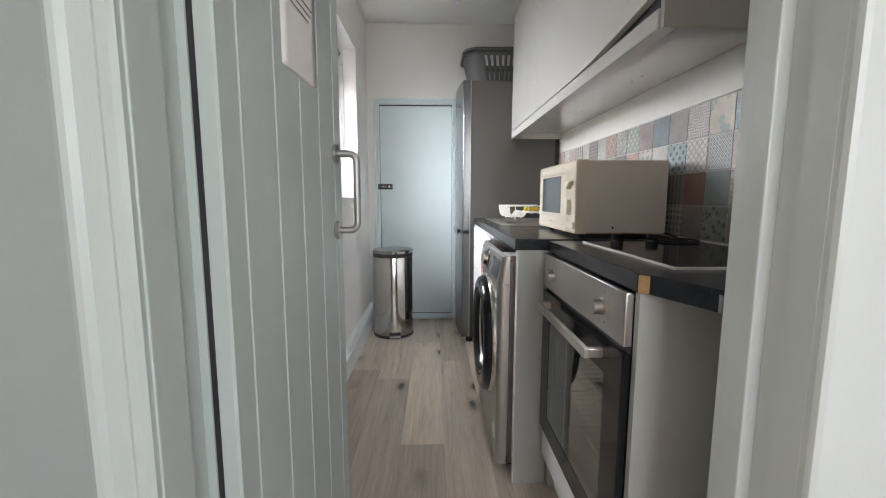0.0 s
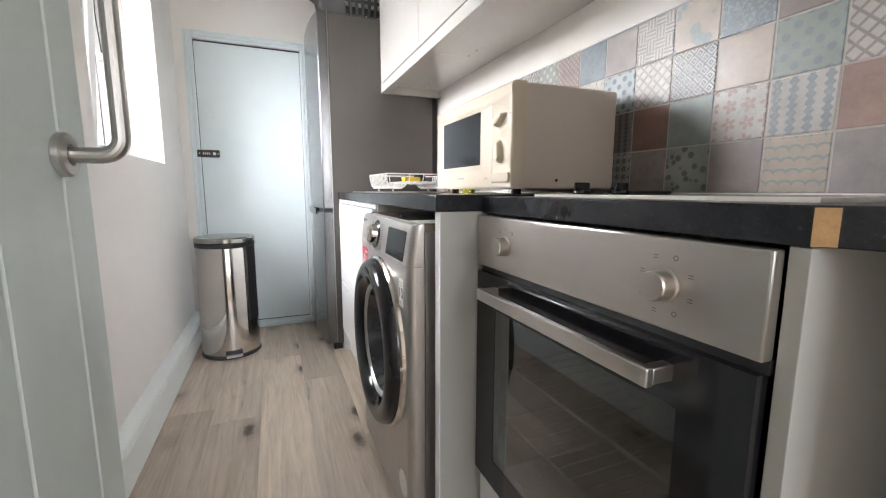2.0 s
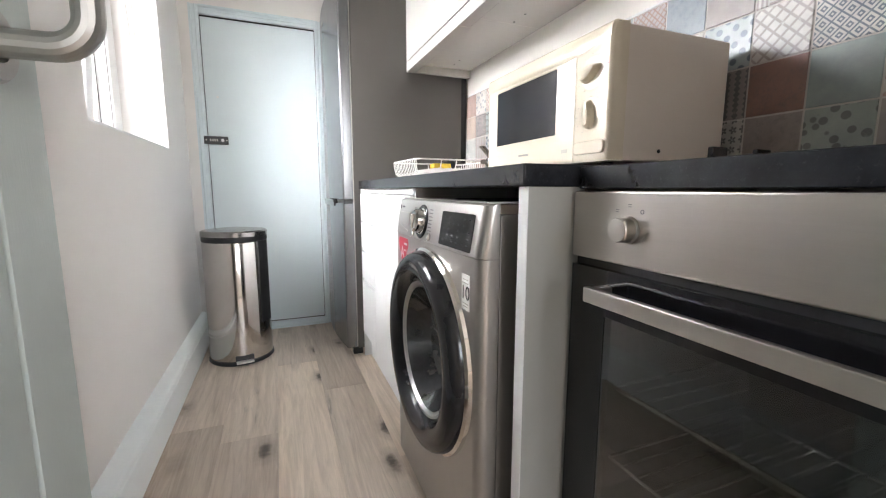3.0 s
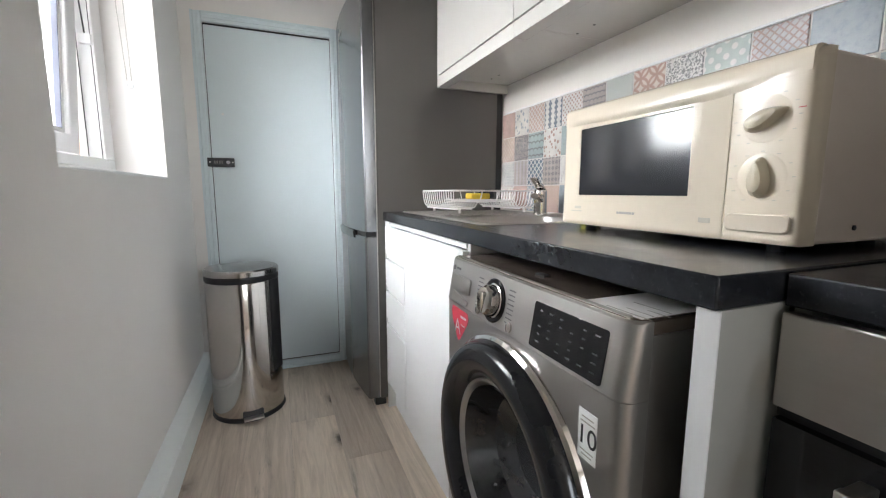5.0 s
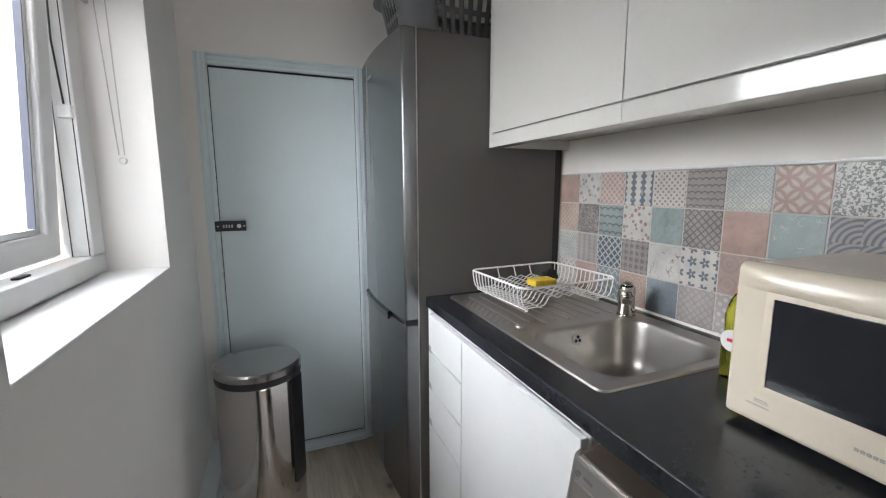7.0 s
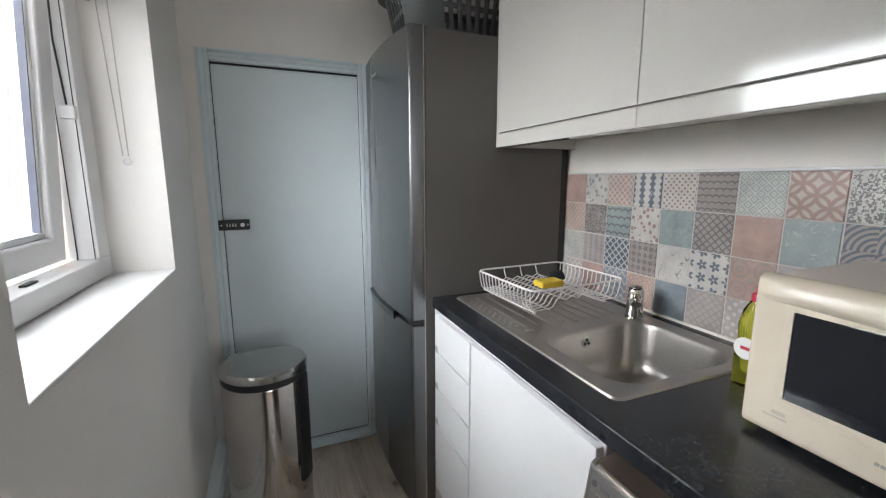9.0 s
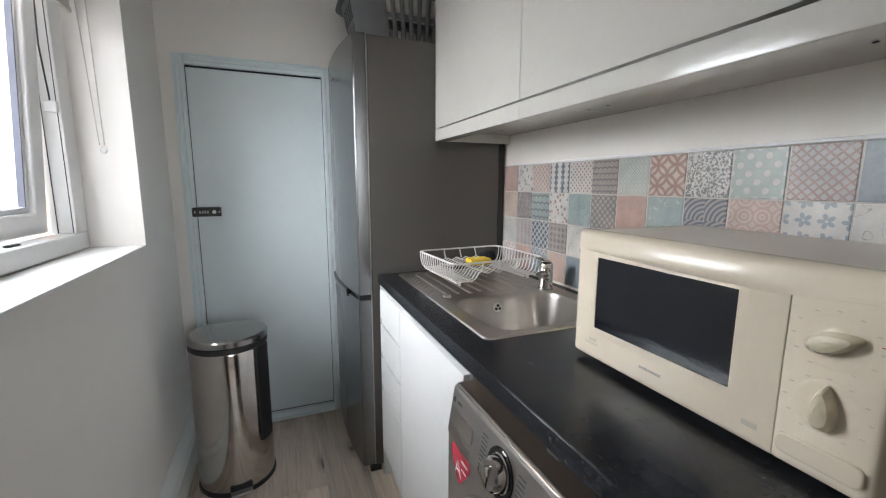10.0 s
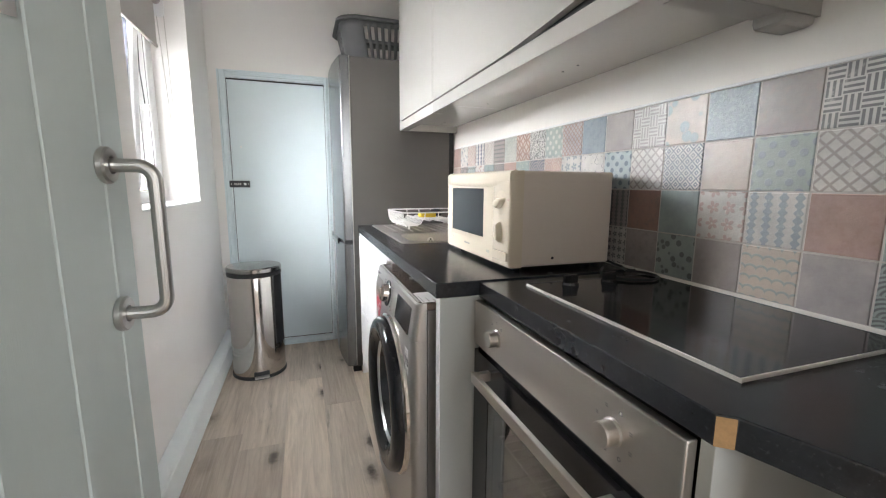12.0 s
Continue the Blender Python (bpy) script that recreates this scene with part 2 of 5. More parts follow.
RED = surface("red_sticker", (0.55, 0.03, 0.06), 0.35, var=0.08)
WHITE_LABEL = surface("white_sticker", (0.80, 0.79, 0.77), 0.4, var=0.03)
YELLOW = surface("yellow_sponge", (0.75, 0.52, 0.05), 0.9, var=0.12, scale=60, grain=400, bump=0.8, depth=0.002)
SCOURER = surface("dark_scouring_pad", (0.025, 0.027, 0.03), 0.9, var=0.3, scale=80, grain=500, bump=1.0, depth=0.003)
RAW_WOOD = surface("raw_chipboard_edge", (0.36, 0.215, 0.095), 0.8, var=0.28, scale=60, grain=300, bump=0.5)
SEALANT = surface("white_sealant", (0.76, 0.73, 0.68), 0.5, var=0.05)
BLIND = surface("beige_blind_fabric", (0.52, 0.48, 0.45), 0.85, var=0.04, scale=5, grain=600, bump=0.4)
RENDER = surface("white_masonry_render", (0.74, 0.70, 0.63), 0.9, var=0.05, scale=1.0, grain=70, bump=0.5, depth=0.004)
LOUVRE = surface("beige_painted_louvre", (0.62, 0.55, 0.44), 0.7, var=0.06)
SLATE = surface("grey_roof_slate", (0.10, 0.10, 0.11), 0.7, var=0.2, scale=3)
PAVING = surface("concrete_yard", (0.32, 0.31, 0.29), 0.9, var=0.12, scale=2, grain=60)
# Shade on the wall units' near end is put into this grey-beige.
BULK = surface("shade_toned_board", (0.40, 0.375, 0.345), 0.45, var=0.04, scale=2)


def pane_glass(name, col, rough=0.0):
    m, t, b = nodes_of(name)
    b.inputs["Base Color"].default_value = rgb(col)
    b.inputs["Transmission Weight"].default_value = 1.0
    b.inputs["IOR"].default_value = 1.45
    dust = noise_at(t, spot(t), 9.0, 4.0)
    t.links.new(calc(t, "MULTIPLY_ADD", dust, 0.03, rough), b.inputs["Roughness"])
    return m


GLASS = pane_glass("clear_glass", (0.98, 0.99, 0.99))
SMOKED = pane_glass("smoked_glass", (0.46, 0.50, 0.49))
SMOKED.node_tree.nodes["Principled BSDF"].inputs["Coat Weight"].default_value = 0.8
BOTTLE = pane_glass("green_bottle_liquid", (0.90, 0.92, 0.12), 0.08)
DRUM = surface("dull_drum_steel", (0.20, 0.20, 0.205), 0.35, 0.9, var=0.15, scale=12, grain=200)
FAINT_DARK = surface("dim_display_print", (0.16, 0.16, 0.17), 0.6, var=0.1)
DIM_PRINT = surface("dim_touch_print", (0.075, 0.075, 0.08), 0.5, var=0.1)
FAINT_CREAM = surface("worn_cream_print", (0.56, 0.51, 0.42), 0.5, var=0.1)
MW_GLASS = surface("dark_microwave_window", (0.011, 0.012, 0.017), 0.12, var=0.04, scale=6, grain=500, bump=0.0, rough_var=0.04, coat=0.4)


def worktop_material():
    m, t, b = nodes_of("charcoal_slate_laminate")
    v = spot(t)
    a, s = noise_at(t, v, 14.0, 6.0, 0.7), noise_at(t, v, 170.0, 4.0, 0.7)
    c = ramp(t, a, [(0.35, (0.011, 0.012, 0.015)), (0.65, (0.026, 0.028, 0.034))])
    flecks = ramp(t, s, [(0.58, (0, 0, 0)), (0.74, (1, 1, 1))])
    c = mix(t, flecks, c, (0.045, 0.048, 0.054))
    b.inputs["Specular IOR Level"].default_value = 0.4
    t.links.new(c, b.inputs["Base Color"])
    t.links.new(calc(t, "MULTIPLY_ADD", a, 0.2, 0.14), b.inputs["Roughness"])
    bumped(t, b, s, 0.25, 0.0004)
    return m


RING = surface("black_door_ring", (0.012, 0.012, 0.014), 0.14, var=0.2, scale=5, grain=60, bump=0.02, rough_var=0.05)
RING.node_tree.nodes["Principled BSDF"].inputs["Specular IOR Level"].default_value = 0.45
BOWL = surface("dark_glass_bowl", (0.03, 0.031, 0.034), 0.10, var=0.5, scale=14, grain=60, bump=0.02, rough_var=0.06)
BOWL.node_tree.nodes["Principled BSDF"].inputs["Specular IOR Level"].default_value = 0.6
BOWL.node_tree.nodes["Principled BSDF"].inputs["Coat Weight"].default_value = 0.6


WORKTOP = worktop_material()


def plank_material():
    """Limed oak boards: long grain, cathedral figure, knots, a tone of its own for each board."""
    m, t, b = nodes_of("limed_oak_board")
    v = spot(t, (1, 1, 1), True)
    long = t.nodes.new("ShaderNodeMapping")
    long.inputs["Scale"].default_value = (9.0, 0.55, 1.0)
    t.links.new(v, long.inputs["Vector"])
    grain = noise_at(t, long.outputs[0], 6.0, 8.0, 0.7, 1.2)
    figure = noise_at(t, long.outputs[0], 1.1, 4.0, 0.55, 2.2)
    c = ramp(t, figure, [(0.25, (0.40, 0.325, 0.262)), (0.5, (0.575, 0.487, 0.405)), (0.75, (0.70, 0.61, 0.52))])
    c = mix(t, 0.42, c, ramp(t, grain, [(0.32, (0.31, 0.25, 0.195)), (0.62, (0.67, 0.58, 0.485))]))
    info = t.nodes.new("ShaderNodeObjectInfo")
    tone = ramp(t, info.outputs["Random"], [(0.0, (0.84, 0.82, 0.80)), (0.35, (0.98, 0.97, 0.97)), (0.7, (1.12, 1.11, 1.10)), (1.0, (1.32, 1.30, 1.27))])
    c = mix(t, 1.0, c, tone, "MULTIPLY")
    kv = t.nodes.new("ShaderNodeMapping")
    kv.inputs["Scale"].default_value = (5.6, 2.7, 0.0)
    t.links.new(v, kv.inputs["Vector"])
    bend = noise_at(t, v, 24.0, 3.0)
    knot = t.nodes.new("ShaderNodeTexVoronoi")
    knot.inputs["Scale"].default_value = 1.0
    t.links.new(kv.outputs[0], knot.inputs["Vector"])
    d = calc(t, "ADD", knot.outputs["Distance"], calc(t, "MULTIPLY_ADD", bend, 0.16, -0.08))
    halo = ramp(t, d, [(0.07, (1, 1, 1)), (0.27, (0, 0, 0))])
    core = ramp(t, d, [(0.06, (1, 1, 1)), (0.135, (0, 0, 0))])
    crack_at = t.nodes.new("ShaderNodeMapping")
    crack_at.inputs["Scale"].default_value = (26.0, 2.2, 1.0)
    t.links.new(v, crack_at.inputs["Vector"])
    streak = noise_at(t, crack_at.outputs[0], 1.0, 6.0, 0.75, 0.8)
    patch = noise_at(t, v, 2.6, 3.0)
    crack = calc(t, "MULTIPLY", ramp(t, streak, [(0.60, (0, 0, 0)), (0.70, (1, 1, 1))]), ramp(t, patch, [(0.50, (0, 0, 0)), (0.62, (1, 1, 1))]))
    c = mix(t, calc(t, "MULTIPLY", crack, 0.75), c, (0.17, 0.165, 0.135))
    c = mix(t, calc(t, "MULTIPLY", halo, 0.55), c, (0.17, 0.125, 0.09))
    c = mix(t, calc(t, "MULTIPLY", core, 0.85), c, (0.045, 0.033, 0.025))
    t.links.new(c, b.inputs["Base Color"])
    t.links.new(calc(t, "MULTIPLY_ADD", grain, 0.2, 0.36), b.inputs["Roughness"])
    bumped(t, b, grain, 0.2, 0.0005)
    return m


PLANK = plank_material()


PEACH = surface("peach_masonry_paint", (0.48, 0.31, 0.23), 0.9, var=0.06, scale=12, grain=90, bump=0.5, depth=0.003)

# ---- the large structure ----
LEFT, RIGHT, END, CEILING = -0.30, 1.14, 3.75, 2.45
DOORWAY_IN, DOORWAY_OUT = 0.818, 0.69

floor = solid("floor", box(-1.3, 1.9, -2.3, END + 0.1, -0.10, -0.012), DARK_VOID, "limed oak laminate floor with long knotty boards", "floor", kind="structure")
solid("ceiling", box(-1.3, 1.9, -2.3, END + 0.1, CEILING, CEILING + 0.1), CEIL, "off-white painted plaster ceiling", "ceiling", kind="structure")
solid("wall_left", plate([DOORWAY_OUT, 2.40, 3.285, END + 0.1], [-0.1, 1.05, 2.09, CEILING], LEFT - 0.3, LEFT, [(1, 1)], "x"), WALL,
      "warm off-white painted wall with a deep window recess", "wall", kind="structure")
wall_right = solid("wall_right", box(RIGHT, RIGHT + 0.2, DOORWAY_OUT, END + 0.1, -0.1, CEILING), WHITE_WALL, "white painted wall with a patchwork tile splashback", "wall", kind="structure")
solid("wall_end", plate([LEFT, -0.20, 0.405, RIGHT], [-0.1, 0.045, 1.815, CEILING], END, END + 0.1, [(1, 1)], "y"), WALL,
      "warm off-white painted end wall above a low cupboard door", "wall", kind="structure")
solid("wall_doorway", plate([-1.3, -0.112, 0.725, 1.9], [-0.1, 0.0, 2.06, CEILING], DOORWAY_OUT, DOORWAY_IN, [(1, 1)], "y"), WALL,
      "painted wall round the kitchen doorway", "wall", kind="structure")
solid("wall_hall_left", box(-1.4, -1.3, -2.3, DOORWAY_OUT, -0.1, CEILING), WALL, "plain painted hall wall", "wall", kind="structure")
solid("wall_hall_right", box(1.9, 2.0, -2.3, DOORWAY_OUT, -0.1, CEILING), WALL, "plain painted hall wall", "wall", kind="structure")
# Unseen back wall; its opening is added for the hall fill lamp.
solid("wall_hall_back", plate([-1.3, 0.45, 1.65, 1.9], [-0.1, 0.95, 2.15, CEILING], -2.4, -2.3, [(1, 1)], "y"), WALL, "unseen plain hall wall with an added opening", "wall", kind="structure")
solid("wall_cupboard_back", box(LEFT, 0.6, END + 0.3, END + 0.36, -0.1, CEILING), WALL, "plain back of the cupboard", "wall", kind="structure")

# skirting along the window wall, with a moulded top
SKIRT = [(0, 0), (0.052, 0), (0.052, 0.118), (0.047, 0.123), (0.048, 0.130), (0.042, 0.138), (0.030, 0.145), (0.014, 0.149), (0, 0.150)]
solid("baseboard_left", profile_bar(SKIRT, (LEFT, DOORWAY_IN, 0), (LEFT, END, 0)), SKIRT_PAINT, "pale blue painted moulded skirting board", "skirting board", kind="structure")

# door lining, stops and moulded architraves of the kitchen doorway
ARCH = [(0, 0), (0.0, 0.012), (0.006, 0.017), (0.018, 0.017), (0.024, 0.013), (0.05, 0.013), (0.058, 0.018), (0.07, 0.018), (0.072, 0.0)]
lining = thing("door_frame", (0.33, 0.76, 0), "pale sage painted door lining with moulded architrave", "door frame", kind="structure")
part("jamb", box(-0.112, -0.079, DOORWAY_OUT - 0.004, 0.748, 0, 2.03, 0.002), SAGE, lining)
part("rebate", box(-0.112, -0.094, 0.748, DOORWAY_IN + 0.004, 0, 2.03, 0.001), SAGE, lining)
part("jamb", box(0.695, 0.725, 0.762, DOORWAY_IN + 0.004, 0, 2.03, 0.003), LINING, lining)
part("rebate", box(0.714, 0.7255, DOORWAY_OUT - 0.001, 0.762, 0, 2.03, 0.001), LINING, lining)
part("head", box(-0.112, 0.725, DOORWAY_OUT - 0.004, DOORWAY_IN + 0.004, 2.03, 2.06, 0.002), LINING, lining)
part("architrave", box(0.7145, 0.86, DOORWAY_OUT - 0.018, DOORWAY_OUT + 0.02, 0, 2.1, 0.009), LINING, lining)
for side, x, out in (("architrave", -0.082, (-1, 0, 0)),):
    part(side, loft([[Vector((x, DOORWAY_OUT, z)) + Vector(out) * o + Vector((0, -1, 0)) * u for o, u in ARCH] for z in (0, 2.1)]), SAGE, lining)
part("architrave", box(-0.082, 0.698, DOORWAY_OUT - 0.017, DOORWAY_OUT, 2.032, 2.1, 0.003), LINING, lining)

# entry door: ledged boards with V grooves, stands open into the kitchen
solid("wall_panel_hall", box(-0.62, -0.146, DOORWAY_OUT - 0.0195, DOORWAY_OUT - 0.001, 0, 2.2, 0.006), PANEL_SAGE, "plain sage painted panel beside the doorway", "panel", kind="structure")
door = thing("door_1", (-0.046, 0.808, 0), "open pale sage plank door with a steel pull handle", "door", kind="structure")
LEAF = 0.655
cuts = [0.0, 0.062, 0.195, 0.325, 0.455, 0.585, LEAF]
for y0, y1 in zip(cuts, cuts[1:]):
    g = 0.0035
    prof = [(0, y0), (0, y1), (-0.0345, y1), (-0.038, y1 - g), (-0.038, y0 + g), (-0.0345, y0)]
    board = loft([[(-0.046 - 0.038 - a, 0.808 + b, z) for a, b in prof] for z in (0.012, 2.015)])
    part("board", board, SAGE, door, smooth=20)
for z in (0.35, 1.75):
    part("ledge", box(-0.106, -0.0845, 0.83, 1.44, z, z + 0.12, 0.004), SAGE, door)
hy, z0, z1 = 0.808 + 0.583, 0.959, 1.172
pts = [(-0.046, hy, z0)] + arc((-0.046 + 0.040, hy, z0 + 0.022), (1, 0, 0), (0, 0, 1), 0.022, -90, 0, 8) \
    + arc((-0.046 + 0.040, hy, z1 - 0.022), (1, 0, 0), (0, 0, 1), 0.022, 0, 90, 8) + [(-0.046, hy, z1)]
handle = part("pull_handle", tube(pts, 0.0095, 16), SATIN, door, "satin steel tubular pull handle")
for z in (z0, z1):
    part("rose", turned([(0.024, 0), (0.0255, 0.002), (0.0255, 0.008), (0.023, 0.011), (0.0125, 0.0115), (0.0125, 0.004)], (-0.0455, hy, z), (1, 0, 0), 28), SATIN, handle)
# Dark strip paints the shade of the gap between door edge and jamb.
part("hinge_gap_shade", box(-0.0805, -0.0727, 0.806, 0.83, 0.015, 2.01), RUBBER, door, "dark strip for shade in the hinge gap")
part("edge_strip", box(-0.100, -0.0805, 0.802, 0.83, 0.012, 2.015, 0.001), SAGE, door)
notice = part("notice", loft([[(-0.0445 + 0.0006 * math.sin(i * 1.3), 0.808 + 0.232 + 0.208 * i / 6, z + (0.006 if i == 6 and z < 1.4 else 0)) for i in range(7)] for z in (1.305, 1.315, 1.45, 1.61)], False, False, False), PAPER, door, "white paper notice with grey print")
notice.modifiers.new("thickness", "SOLIDIFY").thickness = 0.0005
for k, z in enumerate((1.575, 1.56, 1.53, 1.515, 1.50, 1.47, 1.455, 1.44)):
    part("print_line", box(-0.0432, -0.0429, 1.075 + 0.01 * (k % 2), 1.19 + 0.012 * ((k * 3) % 4), z - 0.002, z + 0.002), PRINT, notice)
door.rotation_euler[2] = radians(-2.0)

# low cupboard door in the end wall
cup = thing("door_2", (0.1, END, 0), "closed flat pale blue cupboard door with a combination lock", "door", kind="structure")
# Black strips paint the shade in the gaps round the leaf.
for q in ((-0.1995, -0.1968, 0.051, 1.812), (0.4022, 0.4045, 0.051, 1.812)):
    part("dark_strip", box(q[0], q[1], END + 0.006, END + 0.02, q[2], q[3]), RUBBER, cup)
part("dark_strip", box(-0.1965, 0.402, END + 0.006, END + 0.02, 1.8055, 1.8145), RUBBER, cup)
part("dark_strip", box(-0.1965, 0.402, END + 0.004, END + 0.02, 0.0462, 0.0508), RUBBER, cup)
leaf = part("leaf", box(-0.1965, 0.402, END + 0.001, END + 0.03, 0.051, 1.805, 0.0025), BLUE, cup)
CASING = [(0, 0), (0, 0.010), (0.005, 0.016), (0.016, 0.016), (0.02, 0.011), (0.034, 0.011), (0.039, 0.019), (0.047, 0.019), (0.05, 0.0)]
for x, sx in ((-0.199, -1), (0.404, 1)):
    part("casing", loft([[(x + sx * o, END - u, z) for o, u in CASING] for z in (0.0, 1.86)]), BLUE, cup)
part("casing", loft([[(x, END - u, 1.814 + o) for o, u in CASING] for x in (-0.199, 0.404)]), BLUE, cup)
part("threshold", loft([[(x, END - u * 1.3, 0.046 - o * 0.92) for o, u in CASING] for x in (-0.199, 0.404)]), BLUE, cup)
part("filler_spot", turned([(0.006, 0), (0.005, 0.0012), (0.001, 0.0014)], (-0.135, END + 0.001, 1.385), (0, -1, 0), 12), WHITE_LABEL, cup)
lock = part("combination_lock", box(-0.216, -0.094, END - 0.026, END - 0.003, 1.122, 1.166, 0.003), BLACK, cup, "black combination lock")
for i in range(4):
    part("dial", turned([(0.006, 0), (0.007, 0.001), (0.007, 0.005), (0.006, 0.006)], (-0.185 + i * 0.011, END - 0.028, 1.144), (1, 0, 0), 14), STEEL, lock)
part("button", turned([(0.009, 0), (0.009, 0.004), (0.007, 0.006)], (-0.122, END - 0.025, 1.144), (0, -1, 0), 20), WHITE_UPVC, lock)
part("screw_head", turned([(0.004, 0), (0.004, 0.002)], (-0.204, END - 0.026, 1.144), (0, -1, 0), 10), STEEL, lock)
part("screw_head", turned([(0.004, 0), (0.004, 0.002)], (-0.101, END - 0.026, 1.144), (0, -1, 0), 10), STEEL, lock)

# window: frame in the recess, a top-hung sash that stands ajar
win = thing("window_1", (-0.48, 2.84, 1.05), "white plastic window with a top-hung sash standing ajar", "window", kind="structure")
part("window_board", box(-0.46, LEFT + 0.001, 2.40, 3.285, 1.044, 1.0535, 0.003), WHITE_UPVC, win)
FX0, FX1 = -0.535, -0.465
part("frame_rail", box(FX0, FX1, 2.40, 3.285, 1.054, 1.112, 0.005), WHITE_UPVC, win)
part("frame_rail", box(FX0, FX1, 2.40, 3.285, 2.03, 2.09, 0.005), WHITE_UPVC, win)
for y0, y1 in ((2.40, 2.455), (3.195, 3.285)):
    post = part("frame_post", box(FX0, FX1, y0, y1, 1.112, 2.03, 0.005), WHITE_UPVC, win)
part("gasket", box(FX0 + 0.02, FX0 + 0.022, 3.193, 3.1955, 1.114, 2.03), RUBBER, win)
part("gasket", box(FX1 - 0.010, FX1 - 0.008, 3.193, 3.1955, 1.114, 2.03), RUBBER, win)
part("lock_keep", box(-0.505, -0.490, 2.87, 2.92, 1.111, 1.117, 0.002), BLACK, win)
# the sash is built shut, then swung out about its top edge
sash_at = Vector((-0.51, 2.82, 2.02))
swing = Matrix.Translation(sash_at) @ Matrix.Rotation(radians(3.6), 4, "Y") @ Matrix.Translation(-sash_at)


def swung(bm):
    bmesh.ops.transform(bm, matrix=swing, verts=bm.verts)
    return bm


SX0, SX1, SY0, SY1, SZ0, SZ1 = -0.543, -0.478, 2.46, 3.185, 1.118, 2.02
sash = part("sash", swung(plate([SY0, SY0 + 0.07, SY1 - 0.07, SY1], [SZ0, SZ0 + 0.07, SZ1 - 0.07, SZ1], SX0, SX1, [(1, 1)], "x")), WHITE_UPVC, win)
bev = sash.modifiers.new("soft_edges", "BEVEL")
bev.width, bev.segments = 0.006, 2
for a in ((SY0 + 0.07, SY0 + 0.086, SZ0 + 0.07, SZ1 - 0.07), (SY1 - 0.086, SY1 - 0.07, SZ0 + 0.07, SZ1 - 0.07), (SY0 + 0.07, SY1 - 0.07, SZ0 + 0.07, SZ0 + 0.086), (SY0 + 0.07, SY1 - 0.07, SZ1 - 0.086, SZ1 - 0.07)):
    part("bead", swung(box(SX0 + 0.025, SX1 - 0.014, a[0], a[1], a[2], a[3], 0.004)), WHITE_UPVC, sash)
    part("dark_strip", swung(box(SX0 + 0.03, SX1 - 0.016, a[0] + (0.016 if a[0] < 2.6 and a[1] < 2.6 else 0) - (0.004 if a[0] > 3 else 0), a[1] - (0.012 if a[0] > 3 else 0) + (0.004 if a[1] < 2.6 else 0), a[2], a[3])), SPACER, sash)
part("spacer", swung(box(SX0 + 0.034, SX1 - 0.022, SY1 - 0.0875, SY1 - 0.0862, SZ0 + 0.088, SZ1 - 0.088)), SPACER, sash)
pane = part("pane", swung(box(SX0 + 0.03, SX0 + 0.034, SY0 + 0.082, SY1 - 0.082, SZ0 + 0.082, SZ1 - 0.082)), GLASS, sash, smooth=0)
pane.visible_shadow = False
part("stay_arm", tube([(-0.488, 3.191, 1.535), (-0.497, 3.190, 1.70), (-0.492, 3.190, 1.86)], 0.0025, 8), BLACK, win, "dark metal friction stay")
part("stay_block", box(-0.502, -0.468, 3.176, 3.195, 1.50, 1.535, 0.003), WHITE_UPVC, win)

# roller blind in the recess, with a beaded side chain
blind = thing("roller_blind", (-0.43, 2.84, 1.83), "beige roller blind half drawn up, with a white bead chain", "blind")
part("fabric", box(-0.4315, -0.4300, 2.425, 3.26, 1.84, 2.065), BLIND, blind)
part("bottom_bar", box(-0.437, -0.425, 2.425, 3.26, 1.825, 1.842, 0.003), BLIND, blind)
part("roller", tube([(-0.42, 2.41, 2.055), (-0.42, 3.28, 2.055)], 0.022, 20), BLIND, blind)
part("bracket", box(-0.45, -0.39, 3.262, 3.284, 1.98, 2.088, 0.004), WHITE_UPVC, blind)
beads = bmesh.new()
for x0, x1 in ((-0.425, -0.398), (-0.392, -0.384)):
    for k in range(130):
        f = k / 129
        bmesh.ops.create_icosphere(beads, subdivisions=1, radius=0.0021, matrix=Matrix.Translation((x0 + (x1 - x0) * f, 3.268, 2.03 - 0.62 * f)))
part("bead_chain", beads, FAINT, blind)
part("chain_clip", turned([(0.006, 0), (0.010, 0.003), (0.010, 0.010), (0.006, 0.012)], (-0.391, 3.2835, 1.392), (0, -1, 0), 20), WHITE_UPVC, blind)

# outside the window: yard, neighbour's rendered wall with a louvre, brick return
solid("ground", box(-40, -0.6, -30, 40, -0.4, -0.3), PAVING, "grey concrete yard", "ground", kind="structure")
house = thing("neighbour_house", (-3.3, 3.5, -0.3), "white rendered neighbouring house with a slate roof", "house")
part("wall", box(-3.5, -3.2, -1.0, 12.0, -0.3, 5.2), RENDER, house)
part("roof", loft([[(-3.05, y, 5.15), (-3.05, y, 5.23), (-5.5, y, 6.9), (-5.5, y, 6.8)] for y in (-1.2, 12.2)]), SLATE, house)
louvre = part("louvre_vent", box(-3.2, -3.17, 7.0, 8.4, 1.30, 2.25, 0.005), LOUVRE, house)
for k in range(9):
    part("slat", loft([[(-3.17, y, 1.33 + k * 0.1), (-3.13, y, 1.33 + k * 0.1), (-3.13, y, 1.345 + k * 0.1), (-3.17, y, 1.41 + k * 0.1)] for y in (7.05, 8.35)]), LOUVRE, louvre)
solid("brick_reveal", box(-0.605, -0.537, 3.262, 3.2845, 1.054, 2.089), PEACH, "peach painted outer reveal of the window", "wall", kind="structure")

